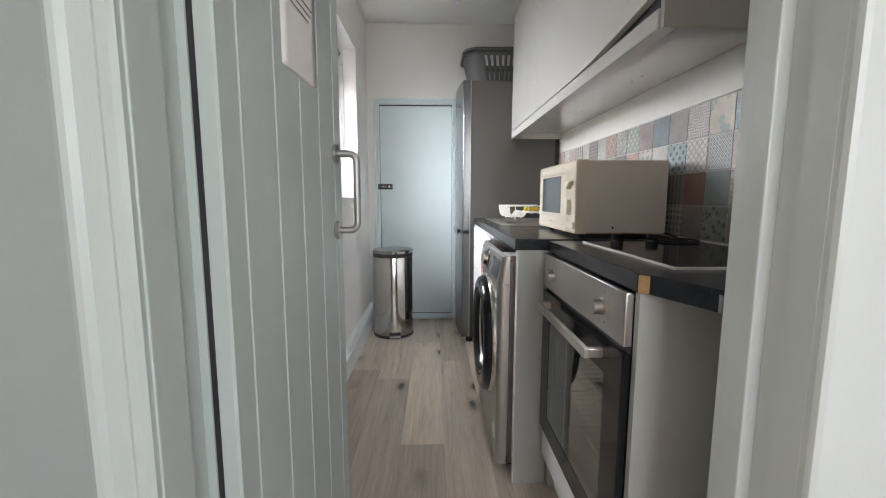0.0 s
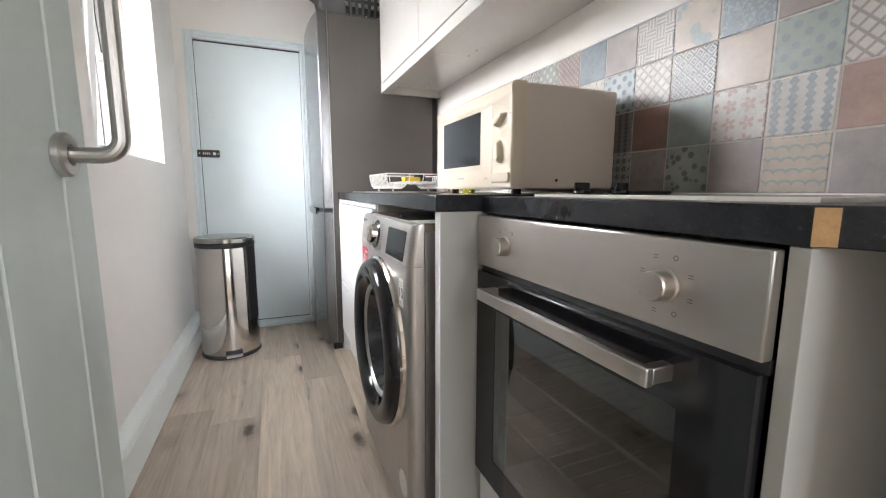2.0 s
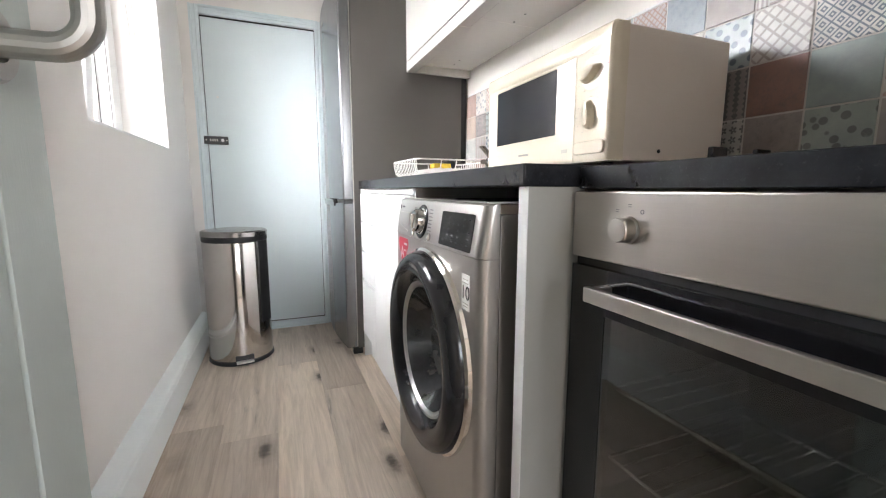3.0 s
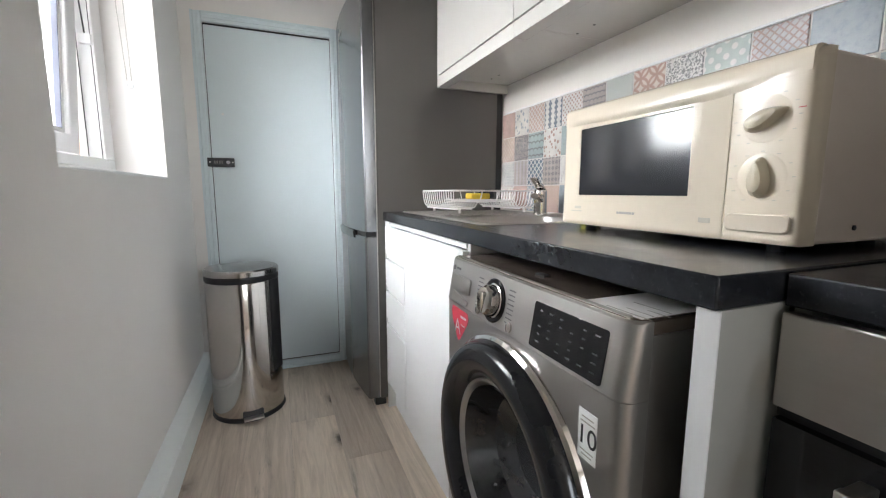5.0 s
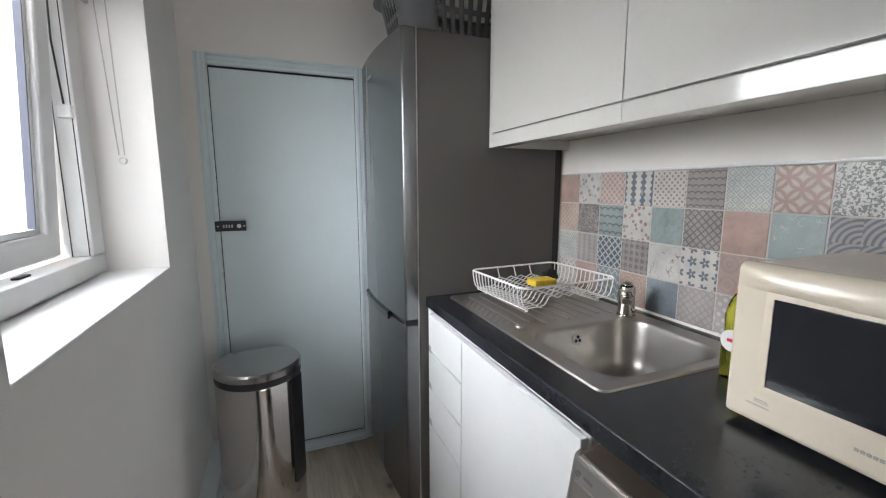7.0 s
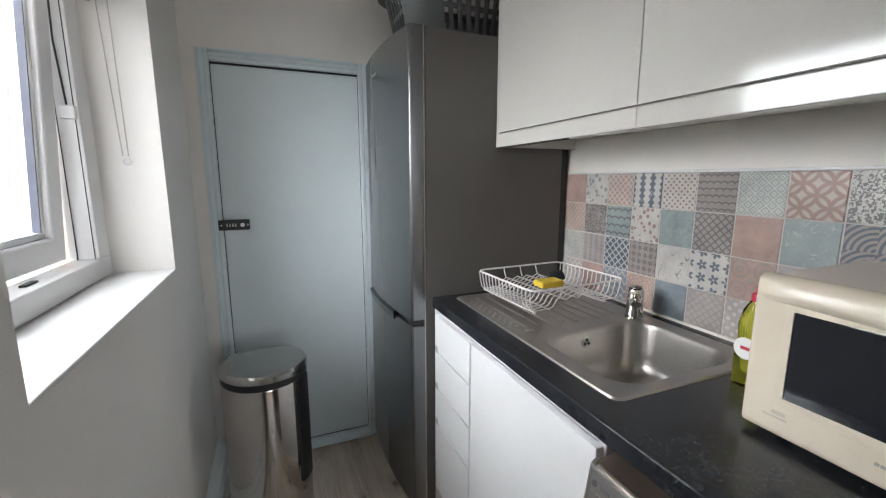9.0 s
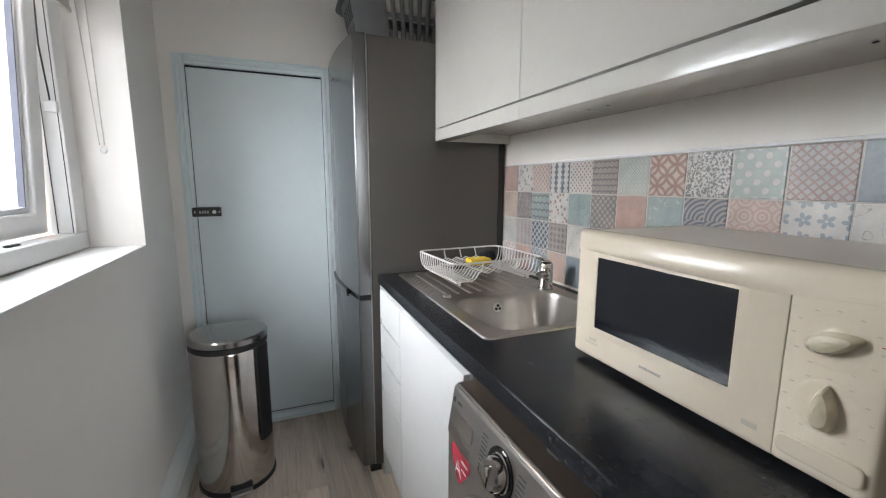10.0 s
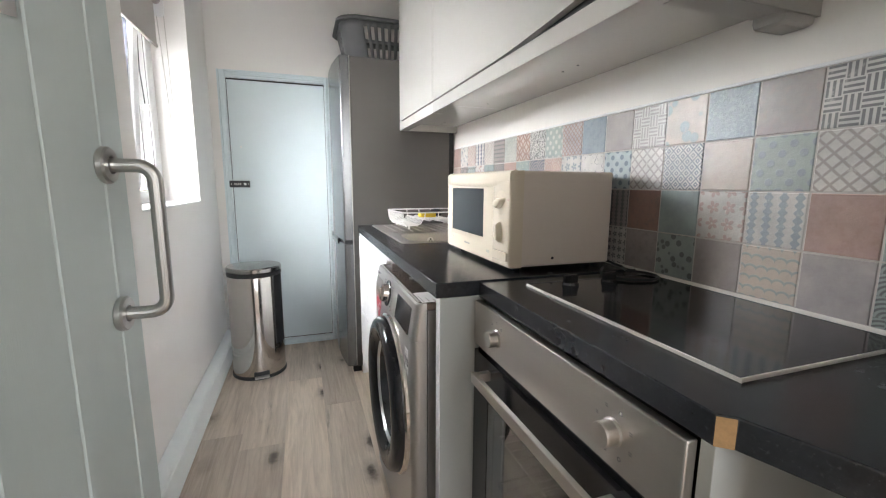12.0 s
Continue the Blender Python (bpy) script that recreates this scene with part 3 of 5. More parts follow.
# smoke alarm
alarm = thing("smoke_alarm", (0.41, 3.34, CEILING), "small white plastic smoke alarm on the ceiling", "smoke alarm")
part("body", turned([(0.03, 0.0), (0.032, -0.012), (0.028, -0.02), (0.02, -0.022)], (0.41, 3.34, CEILING), (0, 0, 1), 28), WHITE_UPVC, alarm)
part("sensor_cap", turned([(0.016, -0.0215), (0.017, -0.03), (0.012, -0.034)], (0.41, 3.34, CEILING), (0, 0, 1), 24), WHITE_UPVC, alarm)

# ---- base units and worktops ----
TOP, THICK = 0.91, 0.038
WT_X = 0.532
sinktop = thing("worktop", (0.8, 2.37, TOP - THICK), "charcoal slate-effect laminate worktop with a square front edge", "worktop")
SINK = (0.605, 1.085, 2.300, 3.085)
slab = plate([WT_X, SINK[0] + 0.035, SINK[1] - 0.045, RIGHT - 0.002], [1.618, 2.335, 2.66, 3.122], TOP - THICK, TOP, [(1, 1)], "z")
w = part("slab", slab, WORKTOP, sinktop)
b = w.modifiers.new("soft_edges", "BEVEL")
b.width, b.segments = 0.0025, 2
hobtop = thing("worktop", (0.9, 1.2, TOP - THICK), "charcoal laminate worktop with a cut corner and a bare end", "worktop")
w = part("slab", prism([(0.645, 1.6165), (RIGHT - 0.002, 1.6165), (RIGHT - 0.002, 0.838), (0.709, 0.838), (0.6605, 0.9715), (0.645, 0.984)], TOP - THICK - 0.004, TOP - 0.004), WORKTOP, hobtop)
b = w.modifiers.new("soft_edges", "BEVEL")
b.width, b.segments = 0.002, 2
part("bare_edge", loft([[(0.6445, 0.9833, z), (0.6600, 0.9708, z), (0.6603, 0.9712, z), (0.6448, 0.9837, z)] for z in (TOP - THICK - 0.003, TOP - 0.006)]), RAW_WOOD, hobtop, "bare chipboard end of the worktop")
part("end_cap", box(0.7055, 0.7085, 0.838, 0.846, TOP - THICK - 0.003, TOP - 0.012, 0.001), SATIN, hobtop)
part("sealant_bead", profile_bar([(0, 0), (-0.008, 0), (-0.006, 0.004), (0, 0.009)], (RIGHT - 0.0095, 0.838, TOP - 0.004), (RIGHT - 0.0095, 1.60, TOP - 0.004)), SEALANT, hobtop)
part("sealant_bead", profile_bar([(0, 0), (-0.007, 0), (-0.005, 0.003), (0, 0.006)], (RIGHT - 0.0095, 1.618, TOP), (RIGHT - 0.0095, 3.12, TOP)), SEALANT, sinktop)

# sink unit: four drawers beside one door
unit = thing("base_cabinet", (0.84, 2.69, 0), "white handleless base cabinet under the sink", "cabinet", "base units")
part("carcass", plate([2.270, 2.288, 3.095, 3.113], [0.13, 0.148, 0.852, 0.8715], 0.556, 1.10, [(1, 1), (1, 2)], "x"), WHITE_DOOR, unit)
part("top_rail", box(0.552, 0.57, 2.288, 3.095, 0.852, 0.871), WHITE_DOOR, unit)
part("back_panel", box(1.085, 1.099, 2.289, 3.094, 0.149, 0.70), WHITE_DOOR, unit)
part("plinth", box(0.575, 0.592, 2.27, 3.113, 0.0, 0.129), WHITE_DOOR, unit)
part("door", box(0.535, 0.554, 2.274, 2.806, 0.135, 0.848, 0.002), WHITE_DOOR, unit)
for a, c in ((0.712, 0.848), (0.567, 0.704), (0.421, 0.559), (0.135, 0.413)):
    d = part("drawer", box(0.535, 0.554, 2.812, 3.104, a, c, 0.002), WHITE_DOOR, unit)
    if a > 0.2:
        part("finger_pull", box(0.5345, 0.545, 3.078, 3.1035, a - 0.006, a + 0.018, 0.001), CARCASS, d)
part("end_post", box(0.540, 0.60, 3.106, 3.119, 0.0, 0.871, 0.001), WHITE_DOOR, unit)

# end panel between washing machine and oven, oven housing
ender = thing("end_panel", (0.6, 1.632, 0), "grey-cream board panel between washing machine and oven", "panel")
part("board", box(0.5425, 0.66, 1.618, 1.646, 0, 0.8715, 0.001), CARCASS, ender)
part("edge_strip", box(0.5405, 0.5427, 1.6178, 1.6462, 0, 0.8715, 0.0008), WHITE_DOOR, ender, "pale edging strip")
housing = thing("oven_housing", (0.88, 1.3, 0), "grey-cream built-under oven housing with a white plinth", "cabinet", "base units")
part("side_panel", box(0.650, 1.10, 0.984, 1.002, 0, TOP - THICK - 0.005, 0.001), CARCASS, housing)
part("side_panel", box(0.664, 1.10, 1.598, 1.616, 0, TOP - THICK - 0.005, 0.001), CARCASS, housing)
part("shelf", box(0.66, 1.10, 1.003, 1.598, 0.222, 0.238), CARCASS, housing)
part("plinth_drawer", box(0.640, 0.658, 1.006, 1.596, 0.135, 0.232, 0.002), WHITE_DOOR, housing)
part("plinth", box(0.690, 0.705, 1.004, 1.597, 0.0, 0.13), WHITE_DOOR, housing)

# ---- built-under oven ----
oven = thing("built_in_oven", (0.88, 1.3, 0.24), "stainless steel built-in electric oven with a black glass door", "oven")
OY0, OY1 = 1.004, 1.611
fascia = part("fascia", box(0.632, 0.650, OY0, OY1, 0.752, 0.864, 0.003), STEEL, oven)
for y in (1.117, 1.487):
    k = part("knob", turned([(0.0205, 0.0), (0.0205, 0.002), (0.0180, 0.004), (0.0180, 0.021), (0.0168, 0.0235), (0.006, 0.0242)], (0.632, y, 0.807), (-1, 0, 0), 32), STEEL, fascia, "round steel oven knob")
    for j in range(8 if y < 1.2 else 3):
        a = radians(45 * j + 20) if y < 1.2 else radians(50 + 40 * j)
        yc, zc = y + 0.036 * math.cos(a), 0.807 + 0.036 * math.sin(a)
        if j % 3 == 2:
            mark = turned([(0.0034, 0.0), (0.0034, 0.0004), (0.0023, 0.0004), (0.0023, 0.0)], (0.632, yc, zc), (-1, 0, 0), 12, caps=False)
        else:
            mark = box(0.6316, 0.6322, yc - 0.0030, yc + 0.0030, zc + 0.0012, zc + 0.0022)
            box(0.6316, 0.6322, yc - 0.0030, yc + 0.0030, zc - 0.0022, zc - 0.0012, into=mark)
        part("mark", mark, FAINT_DARK, fascia)
part("vent_gap", box(0.645, 0.66, OY0, OY1, 0.738, 0.753), BLACK, oven)
odoor = part("oven_door", plate([OY0 + 0.003, OY0 + 0.085, OY1 - 0.085, OY1 - 0.003], [0.245, 0.31, 0.662, 0.738], 0.632, 0.650, [(1, 1)], "x"), BLACK_GLOSS, oven, "black glass oven door")
part("window", box(0.6330, 0.6362, OY0 + 0.083, OY1 - 0.083, 0.308, 0.664), SMOKED, odoor, smooth=0)
bar = part("door_handle", box(0.588, 0.600, 1.096, 1.528, 0.692, 0.716, 0.002), STEEL, odoor, "flat steel bar handle")
for y in (1.0965, 1.5115):
    part("bracket", box(0.5985, 0.633, y, y + 0.016, 0.6935, 0.7145, 0.002), STEEL, bar)
part("cavity", plate([1.05, 1.06, 1.54, 1.55], [0.26, 0.27, 0.71, 0.72], 0.66, 1.06, [(1, 1)], "x"), DARK_VOID, oven)
part("cavity_back", box(1.045, 1.055, 1.061, 1.539, 0.271, 0.709), DARK_VOID, oven)
for z in (0.40, 0.53):
    rack = tube([(0.672, 1.065, z), (0.672, 1.535, z), (1.03, 1.535, z), (1.03, 1.065, z)], 0.004, 6, closed=True)
    for i in range(14):
        y = 1.09 + i * 0.032
        tube([(0.672, y, z), (1.03, y, z)], 0.002, 5, rack)
    part("wire_shelf", rack, CHROME, oven)

# ---- hob ----
HX0, HX1, HY0, HY1 = 0.738, 1.112, 1.025, 1.548
HT = TOP - 0.004
hob = thing("ceramic_hob", (0.92, 1.29, HT), "black ceramic hob with a pale metal rim and two knobs", "hob")
part("glass_plate", box(HX0 + 0.004, HX1 - 0.004, HY0 + 0.004, HY1 - 0.004, HT, HT + 0.005, 0.001), BLACK_GLOSS, hob)
for a in ((HX0 + 0.001, HX0 + 0.004, HY0, HY1), (HX0 + 0.004, HX1 - 0.004, HY0 + 0.001, HY0 + 0.004)):
    part("rim", box(a[0], a[1], a[2], a[3], HT, HT + 0.0060, 0.0008), SEALANT, hob)
for a in ((HX1 - 0.004, HX1, HY0, HY1), (HX0 + 0.004, HX1 - 0.004, HY1 - 0.004, HY1)):
    part("rim", box(a[0], a[1], a[2], a[3], HT, HT + 0.0056, 0.0008), BLACK, hob)
for x in (0.832, 0.945):
    k = part("knob", turned([(0.019, 0), (0.0195, 0.003), (0.0185, 0.008), (0.015, 0.010), (0.012, 0.0105)], (x, 1.503, HT + 0.005), (0, 0, 1), 28), BLACK_GLOSS, hob)
    part("grip", box(x - 0.019, x + 0.019, 1.4985, 1.5075, HT + 0.012, HT + 0.031, 0.0025), BLACK_GLOSS, k)

# ---- sink with drainer ----
sink = thing("sink", (0.85, 2.69, TOP), "stainless steel inset sink with drainer", "sink")
cx, cy = (SINK[0] + SINK[1]) / 2, (SINK[2] + SINK[3]) / 2
n = 8
outer = rounded(cx, cy, SINK[1] - SINK[0], SINK[3] - SINK[2], 0.025, n)
lip = rounded(cx, cy, SINK[1] - SINK[0] - 0.006, SINK[3] - SINK[2] - 0.006, 0.023, n)
dip = rounded(cx, cy, SINK[1] - SINK[0] - 0.016, SINK[3] - SINK[2] - 0.016, 0.021, n)
bx, by, bw, bh = 0.848, 2.493, 0.385, 0.318
sides = [(0.0, 0.0018, 0.075), (0.006, 0.0002, 0.073), (0.011, -0.004, 0.072), (0.015, -0.012, 0.07), (0.034, -0.105, 0.066), (0.042, -0.125, 0.064), (0.056, -0.139, 0.06), (0.078, -0.1465, 0.055), (0.11, -0.149, 0.05)]
walls = [at_z(rounded(bx, by, bw - e, bh - e, r, n), TOP + z) for e, z, r in sides]
r4 = rounded(bx, by, 0.1, 0.1, 0.049, n)
bowl = part("bowl", loft([at_z(outer, TOP), at_z(lip, TOP + 0.004), at_z(dip, TOP + 0.0012), *walls, at_z(r4, TOP - 0.150)], False, True), SINK_STEEL, sink, smooth=38)
part("drain", turned([(0.036, 0), (0.036, 0.002), (0.03, 0.0025), (0.027, -0.004), (0.01, -0.004)], (bx, by, TOP - 0.1495), (0, 0, 1), 28), SINK_STEEL, sink)
part("overflow", turned([(0.0165, 0), (0.0165, 0.002), (0.014, 0.003), (0.003, 0.0032)], (bx - 0.02, by + bh / 2 - 0.012, TOP - 0.038), (0, -1, 0.15), 20), WHITE_LABEL, sink)
for a in range(3):
    t3 = radians(90 + 120 * a)
    part("overflow_slot", turned([(0.0050, 0), (0.0050, 0.0014)], (bx - 0.02 + 0.0075 * math.cos(t3), by + bh / 2 - 0.0152, TOP - 0.038 + 0.0075 * math.sin(t3)), (0, -1, 0.15), 12), BLACK, sink)
for i in range(9):
    x = 0.675 + i * 0.042
    part("drainer_rib", loft([[(x - 0.006, y, TOP + 0.0015), (x - 0.003, y, TOP + 0.0048), (x + 0.003, y, TOP + 0.0048), (x + 0.006, y, TOP + 0.0015)] for y in (2.70 + 0.012 * (i % 2), 3.045)]), STEEL, sink)
for i in range(3):
    for j in range(9):
        part("dimple", turned([(0.0062, 0.0), (0.005, 0.0016), (0.002, 0.0022)], (0.630 + 0.013 * i, 2.74 + j * 0.032 + 0.016 * (i % 2), TOP + 0.0012), (0, 0, 1), 8), STEEL, sink)
part("plug", turned([(0.013, 0), (0.014, 0.003), (0.012, 0.006), (0.004, 0.0065)], (0.665, 2.69, TOP + 0.0022), (0, 0, 1), 20), SINK_STEEL, sink)

tap = thing("mixer_tap", (1.035, 2.665, TOP), "short chrome single-lever mixer tap", "tap")
TAPX, TAPY = 1.035, 2.665
part("base", turned([(0.028, 0.002), (0.028, 0.007), (0.025, 0.010)], (TAPX, TAPY, TOP), (0, 0, 1), 28), CHROME, tap)
part("body", turned([(0.0245, 0.008), (0.0240, 0.066), (0.0235, 0.068), (0.0245, 0.070), (0.0245, 0.088), (0.022, 0.095), (0.014, 0.099), (0.004, 0.100)], (TAPX, TAPY, TOP), (0, 0, 1), 28), CHROME, tap, smooth=40)
spout = []
for k in range(7):
    f = k / 6
    c = Vector((TAPX - 0.072 * f - 0.006, TAPY - 0.070 * f - 0.006, TOP + 0.050 + 0.024 * math.sin(math.pi * 0.55 * f)))
    spout.append([c + Vector((0.70, -0.71, 0)) * (0.0145 * math.cos(a)) + Vector((0, 0, 1)) * (0.010 * math.sin(a)) for a in (2 * math.pi * q / 12 for q in range(12))])
part("spout", loft(spout), CHROME, tap, smooth=50)
lever = []
for f, w, h in ((0.0, 0.019, 0.007), (0.2, 0.0195, 0.008), (0.55, 0.017, 0.007), (0.92, 0.014, 0.005), (1.0, 0.011, 0.003)):
    c = Vector((TAPX + 0.008 - 0.105 * f, TAPY + 0.008 - 0.102 * f, TOP + 0.098 + 0.036 * f))
    lever.append([c + Vector((0.70 * w * math.cos(a) - 0.15 * h * math.sin(a), -0.71 * w * math.cos(a) - 0.15 * h * math.sin(a), h * math.sin(a))) for a in (2 * math.pi * q / 12 for q in range(12))])
part("lever", loft(lever), CHROME, tap, smooth=50)

# ---- dish rack, sponge, bottle ----
rack = thing("dish_rack", (0.905, 2.938, TOP + 0.004), "white coated wire dish rack on the drainer", "dish rack")
RX, RY, RZ = 0.905, 2.938, TOP + 0.004


def rim_loop(w, h, z, r=0.03):
    return at_z(rounded(RX, RY, w, h, r, 4), z)


W0, H0 = 0.385, 0.338
part("rim", tube(rim_loop(W0, H0, RZ + 0.088), 0.0035, 8, closed=True), WHITE_WIRE, rack)
for x in (-W0 / 2 + 0.020, -0.112, 0.112, W0 / 2 - 0.020):
    part("cross_bar", tube([(RX + x, RY - 0.152, RZ + 0.0165), (RX + x, RY + 0.152, RZ + 0.0165)], 0.0026, 8), WHITE_WIRE, rack)
# wires run from end to end: down into a trough, over raised ribs in the middle that hold the plates, and up again
for i in range(15):
    y = RY - 0.154 + i * 0.022
    yf = RY + (y - RY) * 0.98
    half = [(W0 / 2, 0.088), (W0 / 2 - 0.003, 0.055), (W0 / 2 - 0.010, 0.030), (W0 / 2 - 0.022, 0.0205), (0.115, 0.0205), (0.100, 0.024), (0.091, 0.036), (0.084, 0.048), (0.072, 0.052)]
    ribs = [(-0.046, 0.042), (-0.022, 0.052), (0.0, 0.042), (0.022, 0.052), (0.046, 0.042)]
    run = [(-a, h) for a, h in half] + ribs + half[::-1]
    part("wire", tube([(RX + a, y if h > 0.08 else yf, RZ + h) for a, h in run], 0.0023, 6), WHITE_WIRE, rack)
for sy in (-1, 1):
    for x in (-0.075, 0.0, 0.075):
        part("post", tube([(RX + x, RY + sy * H0 / 2, RZ + 0.088), (RX + x, RY + sy * (H0 / 2 - 0.008), RZ + 0.068), (RX + x, RY + sy * 0.1515, RZ + 0.050)], 0.0025, 6), WHITE_WIRE, rack)
for sx in (-1, 1):
    for sy in (-1, 1):
        part("foot", tube([(RX + sx * 0.150, RY + sy * 0.125, RZ + 0.019), (RX + sx * 0.150, RY + sy * 0.125, RZ + 0.001)], 0.0055, 8), WHITE_WIRE, rack)
rack.rotation_euler[2] = radians(3)

solid("sponge", box(0.845, 0.935, 2.880, 2.940, RZ + 0.0535, RZ + 0.078, 0.006), YELLOW, "yellow washing-up sponge in the dish rack", "sponge")
pad = bmesh.new()
bmesh.ops.create_icosphere(pad, subdivisions=4, radius=0.034, matrix=Matrix.Translation((0.955, 2.955, RZ + 0.074)) @ Matrix.Diagonal((1, 0.8, 0.62, 1)))
for v in pad.verts:
    v.co += v.normal * 0.006 * noise.noise(v.co * 90)
solid("scourer", pad, SCOURER, "dark wire scouring pad in the dish rack", "scourer")

bottle = thing("washing_up_bottle", (0.915, 2.250, TOP), "yellow-green washing-up liquid bottle with a round label", "bottle")
prof = [(0.036, 0.058, 0.0), (0.04, 0.062, 0.006), (0.042, 0.064, 0.06), (0.038, 0.056, 0.10), (0.04, 0.06, 0.135), (0.034, 0.046, 0.165), (0.024, 0.024, 0.185)]
part("body", loft([at_z(rounded(0.915, 2.250, a, c, min(a, c) * 0.46, 5), TOP + z) for a, c, z in prof]), BOTTLE, bottle)
part("cap", turned([(0.0125, 0.184), (0.0125, 0.20), (0.007, 0.203), (0.005, 0.216), (0.002, 0.217)], (0.915, 2.250, TOP), (0, 0, 1), 20), RED, bottle, "red bottle cap")
lab = part("label", turned([(0.023, 0), (0.023, 0.0008), (0.001, 0.0009)], (0.8945, 2.252, TOP + 0.085), (-1, 0, 0), 28), WHITE_LABEL, bottle, "round white label")
part("emblem", box(0.8930, 0.8940, 2.243, 2.261, TOP + 0.082, TOP + 0.089), RED, lab)

# ---- washing machine ----
WX, WY0, WY1 = 0.488, 1.690, 2.264
wm = thing("washing_machine", (0.78, 1.965, 0), "dark stainless front-loading washing machine with a black door ring", "washing machine")
part("cabinet", box(WX + 0.10, 1.075, WY0 + 0.010, WY1 - 0.004, 0.02, 0.820, 0.008), WM_SIDE, wm)
part("lid", loft([at_z(rounded((WX + 0.02 + 1.08) / 2, (WY0 + WY1) / 2, 1.08 - WX - 0.02 - e, WY1 - WY0 - 0.006 - e, 0.022, 5), z) for z, e in ((0.821, 0.0), (0.838, 0.0), (0.8405, 0.004))]), WM_TOP, wm, "brown-grey lid")
for y in (WY0 + 0.004, WY1 - 0.009):
    part("side_return", box(WX + 0.046, WX + 0.13, y, y + 0.005, 0.03, 0.819, 0.001), WM_SIDE, wm)
part("lid_ridge", profile_bar([(0, 0), (0.006, 0), (0.006, 0.003), (0.003, 0.0045), (0, 0.003)], (WX + 0.022, WY0 + 0.02, 0.8400), (WX + 0.022, WY1 - 0.02, 0.8400)), STEEL, wm, "bright ridge along the lid")
# front: rounded upright corners, panel leans back at the top
def front_loop(x, z):
    r = 0.021
    y0, y1 = WY0, WY1
    pts = [(WX + 0.042, y0, z)] + [(x + r - r * math.sin(radians(a)), y0 + r - r * math.cos(radians(a)), z) for a in range(0, 91, 15)]
    pts += [(x + r - r * math.cos(radians(a)), y1 - r + r * math.sin(radians(a)), z) for a in range(0, 91, 15)] + [(WX + 0.042, y1, z)]
    return pts


# flat front with the round opening of the door, between two rounded upright corners
PC = (WX + 0.006, 1.968, 0.470)
Y0F, Y1F, Z0F, Z1F = WY0 + 0.021, WY1 - 0.021, 0.03, 0.7362
turns = sorted([2 * math.pi * k / 64 for k in range(64)] + [math.atan2(z - PC[2], y - PC[1]) % (2 * math.pi) for y in (Y0F, Y1F) for z in (Z0F, Z1F)])
fb = bmesh.new()
rims, edges = [], []
for a in turns:
    c, e = math.cos(a), math.sin(a)
    reach = min(((Y1F if c > 0 else Y0F) - PC[1]) / c if abs(c) > 1e-6 else 9, ((Z1F if e > 0 else Z0F) - PC[2]) / e if abs(e) > 1e-6 else 9)
    rims.append(fb.verts.new((WX, PC[1] + 0.236 * c, PC[2] + 0.236 * e)))
    edges.append(fb.verts.new((WX, PC[1] + reach * c, PC[2] + reach * e)))
for k in range(len(turns)):
    j = (k + 1) % len(turns)
    fb.faces.new((rims[k], rims[j], edges[j], edges[k]))
for col in (front_loop(WX, 0)[:8], front_loop(WX, 0)[8:]):
    rows = [[fb.verts.new((x, y, z)) for x, y, _ in col] for z in (Z0F, Z1F)]
    for k in range(len(col) - 1):
        fb.faces.new((rows[0][k], rows[0][k + 1], rows[1][k + 1], rows[1][k]))
bmesh.ops.remove_doubles(fb, verts=fb.verts, dist=0.0004)
part("front_panel", fb, WM_STEEL, wm)
panel = part("control_panel", loft([front_loop(WX, 0.7368), front_loop(WX - 0.002, 0.739), front_loop(WX + 0.0125, 0.829), front_loop(WX + 0.0145, 0.8365), front_loop(WX + 0.0190, 0.8395)]), WM_STEEL, wm)


def on_panel(y, z, off=0.0):
    return WX - 0.002 + 0.014 * (z - 0.742) / 0.086 - off


disp = part("display", loft([[(on_panel(y, z, o), y, z) for y, z in rounded(1.811, 0.782, 0.166, 0.074, 0.004, 3)] for o in (-0.002, 0.0012)]), BLACK_GLOSS, panel, "black touch display")
for j in range(5):
    for i in range(6):
        if (2 * i + j) % 5 != 3:
            y, z = 1.746 + i * 0.0255, 0.757 + j * 0.0125
            wide = 0.010 if i == 0 or j == 0 else 0.006
            part("symbol", loft([[(on_panel(c, e, o), c, e) for c, e in rounded(y, z, wide, 0.0020, 0.0006, 1)] for o in (0.0012, 0.0014)]), DIM_PRINT, disp)
dial = part("dial", turned([(0.036, 0), (0.036, 0.004), (0.031, 0.006), (0.029, 0.022), (0.025, 0.027), (0.008, 0.028)], (on_panel(2.03, 0.785, -0.002), 2.03, 0.785), (-1, 0, 0.16), 36), CHROME, panel, "chrome programme dial")
part("dial_ring", turned([(0.0435, 0), (0.0435, 0.004), (0.041, 0.0055), (0.0345, 0.0055), (0.0345, 0)], (on_panel(2.03, 0.785, -0.002), 2.03, 0.785), (-1, 0, 0.16), 36, caps=False), BLACK_GLOSS, dial)
part("grip", box(on_panel(2.03, 0.785) - 0.0305, on_panel(2.03, 0.785) - 0.020, 2.0255, 2.0345, 0.764, 0.806, 0.004), CHROME, dial)
for sy in (-1, 1):
    for j in range(8):
        y, z = 2.03 + sy * 0.062, 0.758 + j * 0.0085
        part("programme_line", loft([[(on_panel(c, e, o), c, e) for c, e in rounded(y, z, 0.022, 0.0022, 0.0008, 1)] for o in (0.0, 0.0006)]), PRINT, panel)
